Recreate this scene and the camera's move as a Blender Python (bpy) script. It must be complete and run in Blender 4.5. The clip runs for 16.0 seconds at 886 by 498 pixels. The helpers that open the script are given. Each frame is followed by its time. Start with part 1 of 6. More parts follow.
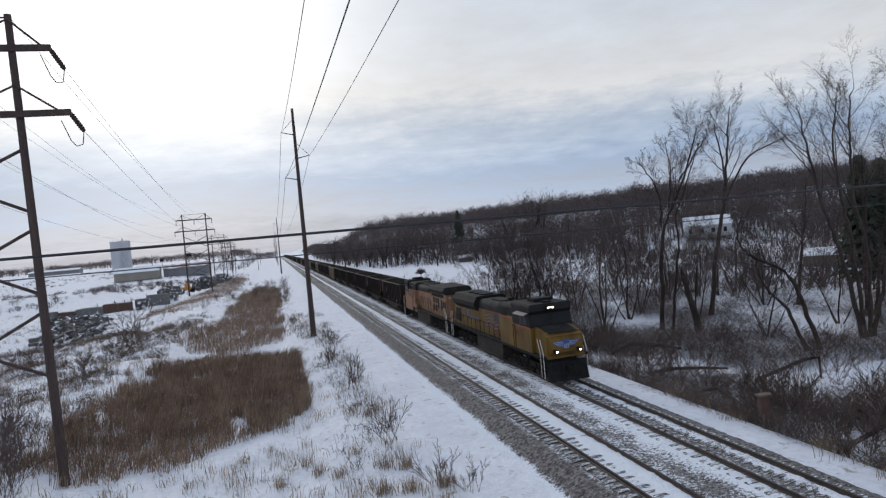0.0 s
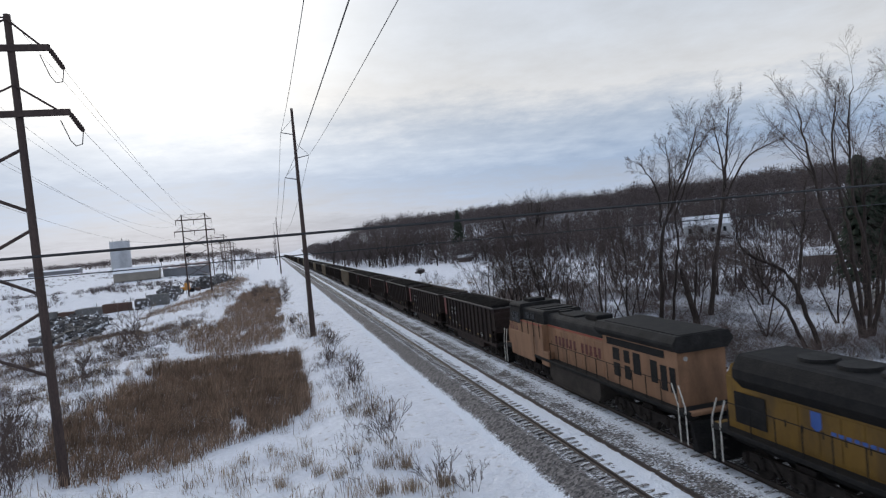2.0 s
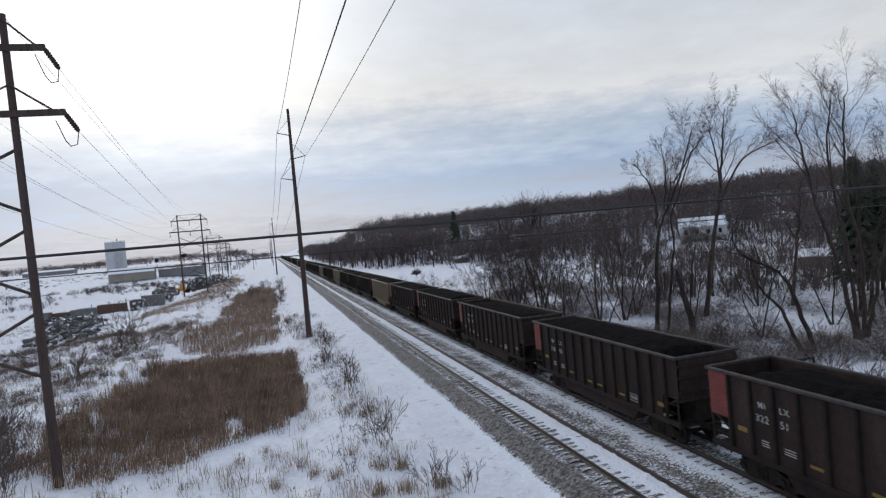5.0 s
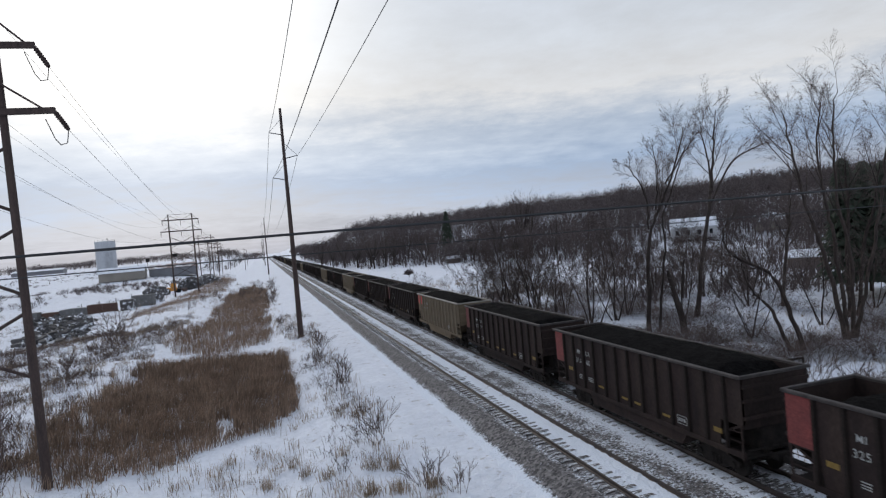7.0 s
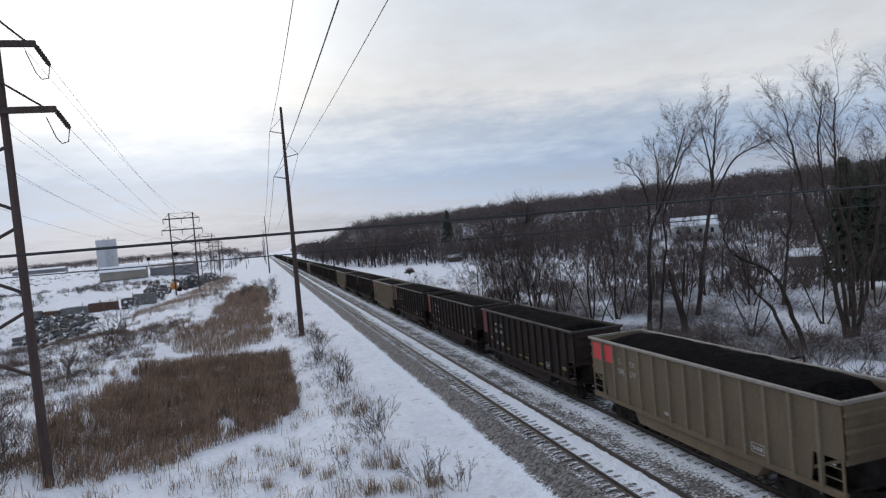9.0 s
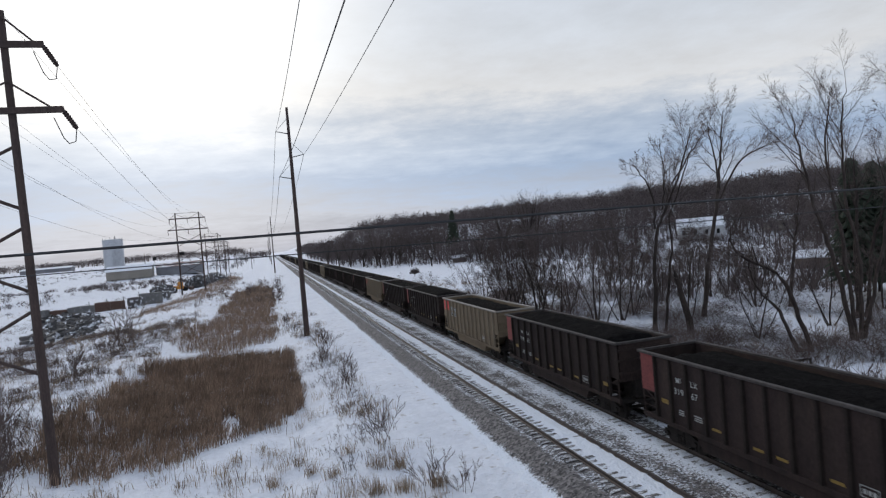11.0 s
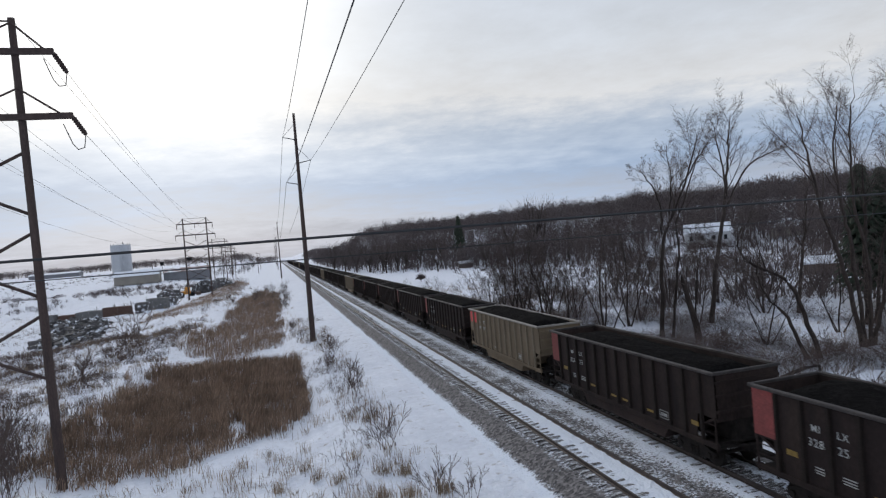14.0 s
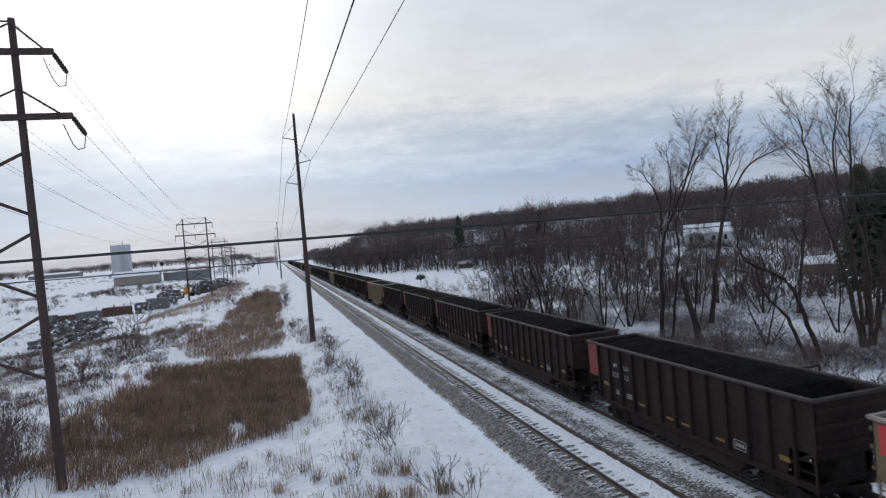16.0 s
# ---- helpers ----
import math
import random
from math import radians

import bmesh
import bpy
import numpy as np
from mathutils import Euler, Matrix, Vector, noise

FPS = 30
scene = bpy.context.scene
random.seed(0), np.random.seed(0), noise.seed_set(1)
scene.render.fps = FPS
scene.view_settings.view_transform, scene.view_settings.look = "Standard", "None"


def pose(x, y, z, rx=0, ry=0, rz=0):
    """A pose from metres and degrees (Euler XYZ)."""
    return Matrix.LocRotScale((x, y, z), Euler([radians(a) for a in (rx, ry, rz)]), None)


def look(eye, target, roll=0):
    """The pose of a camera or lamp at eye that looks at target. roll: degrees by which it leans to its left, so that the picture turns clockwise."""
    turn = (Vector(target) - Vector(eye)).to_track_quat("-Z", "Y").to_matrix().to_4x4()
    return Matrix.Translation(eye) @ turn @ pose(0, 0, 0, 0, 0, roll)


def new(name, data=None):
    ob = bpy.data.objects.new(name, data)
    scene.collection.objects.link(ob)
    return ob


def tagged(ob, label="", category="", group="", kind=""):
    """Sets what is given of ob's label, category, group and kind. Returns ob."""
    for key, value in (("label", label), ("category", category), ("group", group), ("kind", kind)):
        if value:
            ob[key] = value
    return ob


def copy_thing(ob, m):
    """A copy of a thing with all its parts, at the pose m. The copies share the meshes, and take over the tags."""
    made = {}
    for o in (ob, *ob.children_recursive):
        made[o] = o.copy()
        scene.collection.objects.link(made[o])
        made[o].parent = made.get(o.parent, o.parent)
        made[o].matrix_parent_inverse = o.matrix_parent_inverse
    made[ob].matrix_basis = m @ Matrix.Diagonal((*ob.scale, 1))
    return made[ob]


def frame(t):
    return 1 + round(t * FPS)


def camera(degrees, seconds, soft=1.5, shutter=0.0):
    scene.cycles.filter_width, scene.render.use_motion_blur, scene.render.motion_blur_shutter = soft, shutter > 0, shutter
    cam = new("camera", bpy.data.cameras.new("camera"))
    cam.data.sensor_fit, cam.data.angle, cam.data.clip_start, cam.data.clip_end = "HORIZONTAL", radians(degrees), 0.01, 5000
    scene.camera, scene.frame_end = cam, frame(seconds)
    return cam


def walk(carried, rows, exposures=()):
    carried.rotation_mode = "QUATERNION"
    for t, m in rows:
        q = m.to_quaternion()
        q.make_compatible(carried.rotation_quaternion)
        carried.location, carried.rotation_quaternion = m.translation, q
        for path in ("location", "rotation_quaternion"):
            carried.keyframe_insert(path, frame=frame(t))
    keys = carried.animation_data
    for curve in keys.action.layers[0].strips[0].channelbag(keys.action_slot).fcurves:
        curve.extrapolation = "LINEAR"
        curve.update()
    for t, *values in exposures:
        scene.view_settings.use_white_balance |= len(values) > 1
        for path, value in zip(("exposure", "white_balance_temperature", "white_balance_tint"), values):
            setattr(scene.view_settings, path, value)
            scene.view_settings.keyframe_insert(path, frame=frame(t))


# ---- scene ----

# ---------------------------------------------------------------- camera
EYE = Vector((0.0, 0.0, 9.78))
cam = camera(71.0, 16.0, soft=1.25, shutter=0.15)


def aim(yaw, pitch, roll):
    """Heading to the right of the track's direction, pitch and lean in degrees."""
    a, b = radians(yaw), radians(pitch)
    way = Vector((math.sin(a) * math.cos(b), math.cos(a) * math.cos(b), math.sin(b)))
    return look(EYE, EYE + way, roll)


HEADING = [
    (0.0, 15.16, -1.13, -5.27), (1.0, 15.17, -1.145, -5.27), (2.0, 15.195, -1.15, -5.29), (3.0, 15.22, -1.15, -5.29),
    (3.5, 15.26, -1.14, -5.28), (4.0, 15.33, -1.11, -5.25), (6.5, 16.08, -1.12, -5.12), (7.0, 16.25, -1.14, -5.08),
    (7.5, 16.27, -1.185, -5.07), (8.0, 16.25, -1.22, -5.06), (8.5, 16.19, -1.26, -5.06), (9.0, 16.17, -1.25, -5.06),
    (11.5, 15.545, -1.11, -4.88), (12.0, 15.41, -0.975, -4.86), (12.5, 15.30, -0.82, -4.86), (13.0, 15.235, -0.69, -4.865),
    (13.5, 15.21, -0.62, -4.867), (14.0, 15.18, -0.605, -4.87), (15.0, 15.185, -0.595, -4.875), (16.0, 15.19, -0.59, -4.865)]
walk(cam, [(t, aim(a, b, c)) for t, a, b, c in HEADING])

# ---------------------------------------------------------------- sky and sun
SUN_WAY = Vector((-0.13, 0.90, 0.42)).normalized()


def build_world():
    world = bpy.data.worlds.new("winter_sky")
    scene.world = world
    world.use_nodes = True
    nt = world.node_tree
    nt.nodes.clear()
    n, l = nt.nodes.new, nt.links.new
    out = n("ShaderNodeOutputWorld")
    sky = n("ShaderNodeTexSky")
    sky.sky_type = "NISHITA"
    sky.sun_disc = False
    sky.sun_elevation = math.asin(SUN_WAY.z)
    sky.sun_rotation = math.atan2(SUN_WAY.x, SUN_WAY.y)
    sky.air_density = 1.0
    sky.dust_density = 1.5
    clear = n("ShaderNodeBackground")
    clear.inputs[1].default_value = 0.10
    l(sky.outputs[0], clear.inputs[0])
    co = n("ShaderNodeTexCoord")
    sep = n("ShaderNodeSeparateXYZ")
    l(co.outputs["Generated"], sep.inputs[0])

    def math_node(op, a, b=None, clamp=False):
        m = n("ShaderNodeMath")
        m.operation = op
        m.use_clamp = clamp
        for k, v in ((0, a), (1, b)):
            if v is None:
                continue
            if isinstance(v, (int, float)):
                m.inputs[k].default_value = v
            else:
                l(v, m.inputs[k])
        return m.outputs[0]

    # a flat cloud layer seen from below
    up = math_node("MAXIMUM", sep.outputs[2], 0.0)
    lift = math_node("ADD", up, 0.10)
    px = math_node("DIVIDE", sep.outputs[0], lift)
    py = math_node("DIVIDE", sep.outputs[1], lift)
    flat = n("ShaderNodeCombineXYZ")
    l(px, flat.inputs[0])
    l(py, flat.inputs[1])

    def cloud(scale, detail, rough, stretch, off):
        mp = n("ShaderNodeMapping")
        mp.inputs["Scale"].default_value = (stretch, 1.0, 1.0)
        mp.inputs["Location"].default_value = off
        mp.inputs["Rotation"].default_value = (0, 0, 0.18)
        l(flat.outputs[0], mp.inputs[0])
        t = n("ShaderNodeTexNoise")
        t.inputs["Scale"].default_value = scale
        t.inputs["Detail"].default_value = detail
        t.inputs["Roughness"].default_value = rough
        l(mp.outputs[0], t.inputs["Vector"])
        return t.outputs[0]

    broad = cloud(0.50, 5.0, 0.55, 0.55, (2.6, 0.3, 0.0))
    fine = cloud(3.2, 8.0, 0.66, 1.1, (0.0, 4.0, 0.0))
    mixed = math_node("ADD", math_node("MULTIPLY", broad, 0.68), math_node("MULTIPLY", fine, 0.32))
    # colour by height above the horizon: haze, a clear blue gap, the lit edge of the deck, the deck itself
    height = math_node("ADD", math_node("MULTIPLY", up, 2.0), math_node("MULTIPLY", math_node("SUBTRACT", mixed, 0.5), 0.50), True)
    ramp = n("ShaderNodeValToRGB")
    el = ramp.color_ramp.elements
    el[0].position, el[0].color = 0.0, (0.38, 0.44, 0.57, 1)
    el[1].position, el[1].color = 1.0, (0.50, 0.585, 0.735, 1)
    for at, c in ((0.10, (0.46, 0.52, 0.645)), (0.21, (0.36, 0.47, 0.66)), (0.31, (0.48, 0.565, 0.70)), (0.41, (0.77, 0.78, 0.80)), (0.56, (0.70, 0.745, 0.81)), (0.76, (0.63, 0.69, 0.785))):
        e = el.new(at)
        e.color = (*c, 1)
    l(height, ramp.inputs[0])
    tex = n("ShaderNodeMapRange")
    tex.inputs[1].default_value, tex.inputs[2].default_value = 0.36, 0.64
    tex.inputs[3].default_value, tex.inputs[4].default_value = 0.84, 1.14
    l(mixed, tex.inputs[0])
    deck = n("ShaderNodeVectorMath")
    deck.operation = "SCALE"
    l(ramp.outputs[0], deck.inputs[0])
    l(tex.outputs[0], deck.inputs[3])
    # the veiled sun brightens the clouds round it
    dot = n("ShaderNodeVectorMath")
    dot.operation = "DOT_PRODUCT"
    l(co.outputs["Generated"], dot.inputs[0])
    dot.inputs[1].default_value = SUN_WAY
    near = math_node("MAXIMUM", dot.outputs["Value"], 0.0)
    halo = math_node("ADD", math_node("MULTIPLY", math_node("POWER", near, 40.0), 1.0), math_node("MULTIPLY", math_node("POWER", near, 7.0), 0.20))
    veil = n("ShaderNodeMix")
    veil.data_type = "RGBA"
    veil.blend_type = "ADD"
    veil.inputs[0].default_value = 1.0
    warm = n("ShaderNodeMix")
    warm.data_type = "RGBA"
    warm.inputs[6].default_value = (0, 0, 0, 1)
    warm.inputs[7].default_value = (1.0, 0.97, 0.90, 1)
    l(halo, warm.inputs[0])
    l(deck.outputs[0], veil.inputs[6])
    l(warm.outputs[2], veil.inputs[7])
    covered = n("ShaderNodeBackground")
    covered.inputs[1].default_value = 0.92
    l(veil.outputs[2], covered.inputs[0])
    both = n("ShaderNodeMixShader")
    both.inputs[0].default_value = 0.95
    l(clear.outputs[0], both.inputs[1])
    l(covered.outputs[0], both.inputs[2])
    l(both.outputs[0], out.inputs[0])


build_world()
sun_data = bpy.data.lights.new("sun", "SUN")
sun_data.energy = 0.8
sun_data.angle = radians(25)
sun_data.color = (1.0, 0.93, 0.84)
sun = new("sun", sun_data)
sun.matrix_world = look(SUN_WAY * 100, (0, 0, 0))

# ---------------------------------------------------------------- materials


def rgb(c):
    return (*c, 1.0)


def material(name, a, b, scale=4.0, rough=0.8, metal=0.0, bump=0.3, fine=40.0, fine_amount=0.35, dist=0.02, spec=0.4,
             c=None, c_scale=0.6, c_range=(0.5, 0.65), stretch=(1, 1, 1), vary=0.0, space="Object", island=0.0):
    """Two colours mixed by noise at two scales, a third in patches, and relief."""
    m = bpy.data.materials.new(name)
    m.use_nodes = True
    nt = m.node_tree
    n, l = nt.nodes.new, nt.links.new
    bs = nt.nodes["Principled BSDF"]
    co = n("ShaderNodeTexCoord")
    mp = n("ShaderNodeMapping")
    mp.inputs["Scale"].default_value = stretch
    l(co.outputs[space], mp.inputs[0])

    def nz(s, d=4.0, r=0.6):
        t = n("ShaderNodeTexNoise")
        t.inputs["Scale"].default_value, t.inputs["Detail"].default_value, t.inputs["Roughness"].default_value = s, d, r
        l(mp.outputs[0], t.inputs["Vector"])
        return t.outputs[0]

    big, small = nz(scale), nz(fine, 3.0, 0.7)
    mr = n("ShaderNodeMapRange")
    mr.inputs[1].default_value, mr.inputs[2].default_value = 0.32, 0.68
    l(big, mr.inputs[0])
    mx = n("ShaderNodeMix")
    mx.data_type = "RGBA"
    mx.inputs[6].default_value, mx.inputs[7].default_value = rgb(a), rgb(b)
    l(mr.outputs[0], mx.inputs[0])
    sm = n("ShaderNodeMapRange")
    sm.inputs[1].default_value, sm.inputs[2].default_value = 0.3, 0.7
    sm.inputs[3].default_value, sm.inputs[4].default_value = 1.0 - fine_amount, 1.0 + fine_amount
    l(small, sm.inputs[0])
    mul = n("ShaderNodeVectorMath")
    mul.operation = "SCALE"
    last = mx.outputs[2]
    if c is not None:
        patch = nz(c_scale, 5.0, 0.65)
        pr = n("ShaderNodeMapRange")
        pr.inputs[1].default_value, pr.inputs[2].default_value = c_range
        l(patch, pr.inputs[0])
        cm = n("ShaderNodeMix")
        cm.data_type = "RGBA"
        cm.inputs[7].default_value = rgb(c)
        l(last, cm.inputs[6])
        l(pr.outputs[0], cm.inputs[0])
        last = cm.outputs[2]
    if island:
        geo = n("ShaderNodeNewGeometry")
        ir = n("ShaderNodeMapRange")
        ir.inputs[3].default_value, ir.inputs[4].default_value = 1.0 - island, 1.0 + island
        l(geo.outputs["Random Per Island"], ir.inputs[0])
        sc = n("ShaderNodeVectorMath")
        sc.operation = "SCALE"
        l(last, sc.inputs[0])
        l(ir.outputs[0], sc.inputs[3])
        last = sc.outputs[0]
    l(last, mul.inputs[0])
    if vary:
        info = n("ShaderNodeObjectInfo")
        vr = n("ShaderNodeMapRange")
        vr.inputs[3].default_value, vr.inputs[4].default_value = 1.0 - vary, 1.0 + vary
        l(info.outputs["Random"], vr.inputs[0])
        mm = n("ShaderNodeMath")
        mm.operation = "MULTIPLY"
        l(vr.outputs[0], mm.inputs[0])
        l(sm.outputs[0], mm.inputs[1])
        l(mm.outputs[0], mul.inputs[3])
    else:
        l(sm.outputs[0], mul.inputs[3])
    l(mul.outputs[0], bs.inputs["Base Color"])
    bs.inputs["Roughness"].default_value = rough
    bs.inputs["Metallic"].default_value = metal
    bs.inputs["Specular IOR Level"].default_value = spec
    if bump:
        bp = n("ShaderNodeBump")
        bp.inputs["Strength"].default_value = bump
        bp.inputs["Distance"].default_value = dist
        l(small, bp.inputs["Height"])
        l(bp.outputs[0], bs.inputs["Normal"])
    return m


def glow(name, colour, strength):
    m = bpy.data.materials.new(name)
    m.use_nodes = True
    bs = m.node_tree.nodes["Principled BSDF"]
    bs.inputs["Base Color"].default_value = rgb(colour)
    bs.inputs["Emission Color"].default_value = rgb(colour)
    bs.inputs["Emission Strength"].default_value = strength
    return m


SNOW = material("snow", (0.77, 0.785, 0.835), (0.67, 0.69, 0.75), 0.35, 0.75, bump=0.85, fine=2.2, fine_amount=0.08, dist=0.28, spec=0.3,
                c=(0.27, 0.225, 0.18), c_scale=1.3, c_range=(0.60, 0.74))
STEEL = material("rail_steel", (0.045, 0.036, 0.032), (0.085, 0.064, 0.054), 2.0, 0.55, 0.4, 0.2, 30)
TIE = material("creosote_tie", (0.055, 0.045, 0.04), (0.10, 0.085, 0.075), 3.0, 0.9, bump=0.6, fine=25, stretch=(1, 6, 6), c=(0.75, 0.77, 0.8),
               c_scale=3.5, c_range=(0.50, 0.58), vary=0.3)
CORTEN = material("weathered_steel", (0.048, 0.033, 0.030), (0.085, 0.058, 0.050), 1.2, 0.85, bump=0.3, fine=20, stretch=(2, 2, 0.3))
GALVANISED = material("galvanised_steel", (0.11, 0.11, 0.115), (0.16, 0.16, 0.165), 3.0, 0.6, 0.3, 0.1, 20)
WIRE = material("wire", (0.018, 0.018, 0.02), (0.03, 0.03, 0.032), 2.0, 0.6, bump=0)
CAR_DARK = material("black_car_paint", (0.0195, 0.0135, 0.0128), (0.036, 0.0235, 0.0205), 1.2, 0.8, spec=0.18, bump=0.2, fine=18, c=(0.050, 0.034, 0.026),
                    c_scale=0.45, c_range=(0.48, 0.78), stretch=(1, 1, 0.35), vary=0.25)
CAR_CREAM = material("cream_car_paint", (0.185, 0.14, 0.093), (0.145, 0.11, 0.073), 0.9, 0.8, spec=0.2, bump=0.15, fine=18, fine_amount=0.15, c=(0.11, 0.082, 0.058),
                     c_scale=0.5, c_range=(0.5, 0.8), stretch=(1, 1, 0.3), vary=0.1)
CAR_RIB = material("rib_paint", (0.014, 0.011, 0.010), (0.026, 0.019, 0.016), 2.0, 0.85, spec=0.15, bump=0.2, fine=18)
CAR_RIB_CREAM = material("cream_rib_paint", (0.15, 0.118, 0.08), (0.19, 0.15, 0.102), 1.5, 0.7, bump=0.15, fine=18)
RIM = material("worn_rim", (0.020, 0.016, 0.0155), (0.060, 0.050, 0.047), 1.6, 0.75, bump=0.3, fine=14, stretch=(1, 1.5, 1))
RIM_CREAM = material("cream_rim", (0.20, 0.175, 0.15), (0.30, 0.275, 0.245), 1.6, 0.7, bump=0.2, fine=14)
RED_PANEL = material("faded_red_panel", (0.22, 0.045, 0.04), (0.13, 0.03, 0.028), 1.2, 0.75, bump=0.15, fine=16, vary=0.35)
RED_SIGN = material("red_panel", (0.62, 0.055, 0.055), (0.52, 0.05, 0.05), 2.0, 0.6, bump=0.05)
COAL = material("coal", (0.0055, 0.005, 0.005), (0.012, 0.011, 0.0105), 3.0, 1.0, spec=0.03, bump=1.0, fine=9, fine_amount=0.6, dist=0.12)
TRUCK = material("truck_grime", (0.016, 0.014, 0.013), (0.034, 0.028, 0.025), 3.0, 0.9, 0.0, 0.3, 20, spec=0.12)
TANK_GRIME = material("tank_grime", (0.030, 0.026, 0.023), (0.055, 0.046, 0.040), 1.0, 0.85, bump=0.2, spec=0.15)
MARK_YELLOW = material("yellow_reflector", (0.24, 0.15, 0.03), (0.18, 0.11, 0.022), 6.0, 0.5, bump=0)
MARK_WHITE = material("white_stencil", (0.42, 0.42, 0.40), (0.28, 0.28, 0.27), 6.0, 0.7, bump=0)
YELLOW = material("armour_yellow_paint", (0.195, 0.110, 0.019), (0.125, 0.070, 0.016), 0.7, 0.6, spec=0.25, bump=0.06, fine=20, fine_amount=0.10,
                  c=(0.055, 0.036, 0.02), c_scale=0.9, c_range=(0.44, 0.78), stretch=(1, 1, 0.35))
FADED = material("faded_peach_paint", (0.30, 0.168, 0.10), (0.235, 0.13, 0.075), 0.7, 0.7, spec=0.2, bump=0.06, fine=20, fine_amount=0.10,
                 c=(0.10, 0.06, 0.04), c_scale=1.0, c_range=(0.46, 0.80), stretch=(1, 1, 0.35))
LOCO_GREY = material("loco_grey_paint", (0.034, 0.033, 0.033), (0.019, 0.0185, 0.018), 1.3, 0.8, spec=0.15, bump=0.12, fine=14, c=(0.014, 0.013, 0.0125), c_scale=1.1, c_range=(0.45, 0.72))
LOCO_BLACK = material("loco_black", (0.010, 0.010, 0.011), (0.020, 0.019, 0.018), 2.0, 0.8, spec=0.15, bump=0.15, fine=16)
RED_STRIPE = material("red_stripe", (0.34, 0.05, 0.03), (0.22, 0.035, 0.025), 2.0, 0.5, bump=0)
NAME_RED = material("dark_red_lettering", (0.105, 0.018, 0.014), (0.075, 0.015, 0.013), 2.0, 0.6, bump=0)
BLUE_MARK = material("blue_mark", (0.03, 0.08, 0.28), (0.045, 0.105, 0.33), 2.0, 0.5, bump=0)
RAIL_WHITE = material("white_handrail", (0.70, 0.68, 0.62), (0.58, 0.56, 0.5), 4.0, 0.6, bump=0)
DARK_GLASS = material("cab_glass", (0.012, 0.014, 0.016), (0.018, 0.02, 0.022), 1.0, 0.15, bump=0, spec=0.12)
LAMP_ON = glow("headlight_on", (1.0, 0.90, 0.76), 12.0)
BARK = material("bark", (0.040, 0.032, 0.029), (0.076, 0.060, 0.053), 2.5, 0.95, bump=0.8, fine=16, stretch=(1, 1, 0.25), vary=0.2, spec=0.1)
TWIG = material("twigs", (0.070, 0.053, 0.048), (0.115, 0.088, 0.079), 1.5, 0.95, bump=0, vary=0.25)
# paler than the near twigs: the haze of distance is mixed into this colour
HAZED_TWIG = material("hazed_far_twigs", (0.082, 0.065, 0.063), (0.125, 0.100, 0.095), 0.05, 0.95, bump=0)
PINE = material("pine_needles", (0.022, 0.032, 0.020), (0.04, 0.05, 0.032), 2.0, 0.9, bump=0)
REED = material("dead_reeds", (0.19, 0.128, 0.090), (0.33, 0.232, 0.165), 0.5, 0.9, bump=0, fine=1.3, fine_amount=0.4, island=0.5)
DRY_GRASS = material("dry_grass", (0.20, 0.145, 0.10), (0.34, 0.25, 0.165), 0.6, 0.9, bump=0, island=0.45)
WOOD_OLD = material("weathered_wood", (0.10, 0.075, 0.06), (0.17, 0.13, 0.105), 3.0, 0.9, bump=0.5, fine=20)
RUST = material("rust", (0.075, 0.045, 0.036), (0.11, 0.063, 0.047), 2.5, 0.85, bump=0.3)
TANK_WHITE = material("tank_paint", (0.52, 0.53, 0.55), (0.44, 0.45, 0.47), 0.15, 0.6, bump=0, c=(0.28, 0.28, 0.29), c_scale=0.08, c_range=(0.55, 0.75), stretch=(1, 1, 0.4))
WALL_TAN = material("tan_siding", (0.30, 0.27, 0.23), (0.24, 0.215, 0.185), 0.2, 0.8, bump=0.1)
WALL_GREY = material("grey_siding", (0.22, 0.22, 0.23), (0.17, 0.17, 0.18), 0.2, 0.8, bump=0.1)
ROOF_SNOW = material("roof_snow", (0.78, 0.79, 0.82), (0.70, 0.72, 0.76), 0.3, 0.8, bump=0.2, fine=3)
CONCRETE = material("concrete", (0.17, 0.165, 0.16), (0.12, 0.118, 0.115), 1.0, 0.9, bump=0.3, c=(0.7, 0.71, 0.74), c_scale=1.5, c_range=(0.62, 0.7))
LOADER = material("loader_orange", (0.60, 0.26, 0.03), (0.48, 0.2, 0.03), 1.0, 0.6, bump=0.05)
SCRAP = material("scrap_metal", (0.05, 0.048, 0.05), (0.10, 0.09, 0.085), 0.8, 0.8, bump=0.3, c=(0.74, 0.76, 0.8), c_scale=0.9, c_range=(0.55, 0.61), vary=0.5)


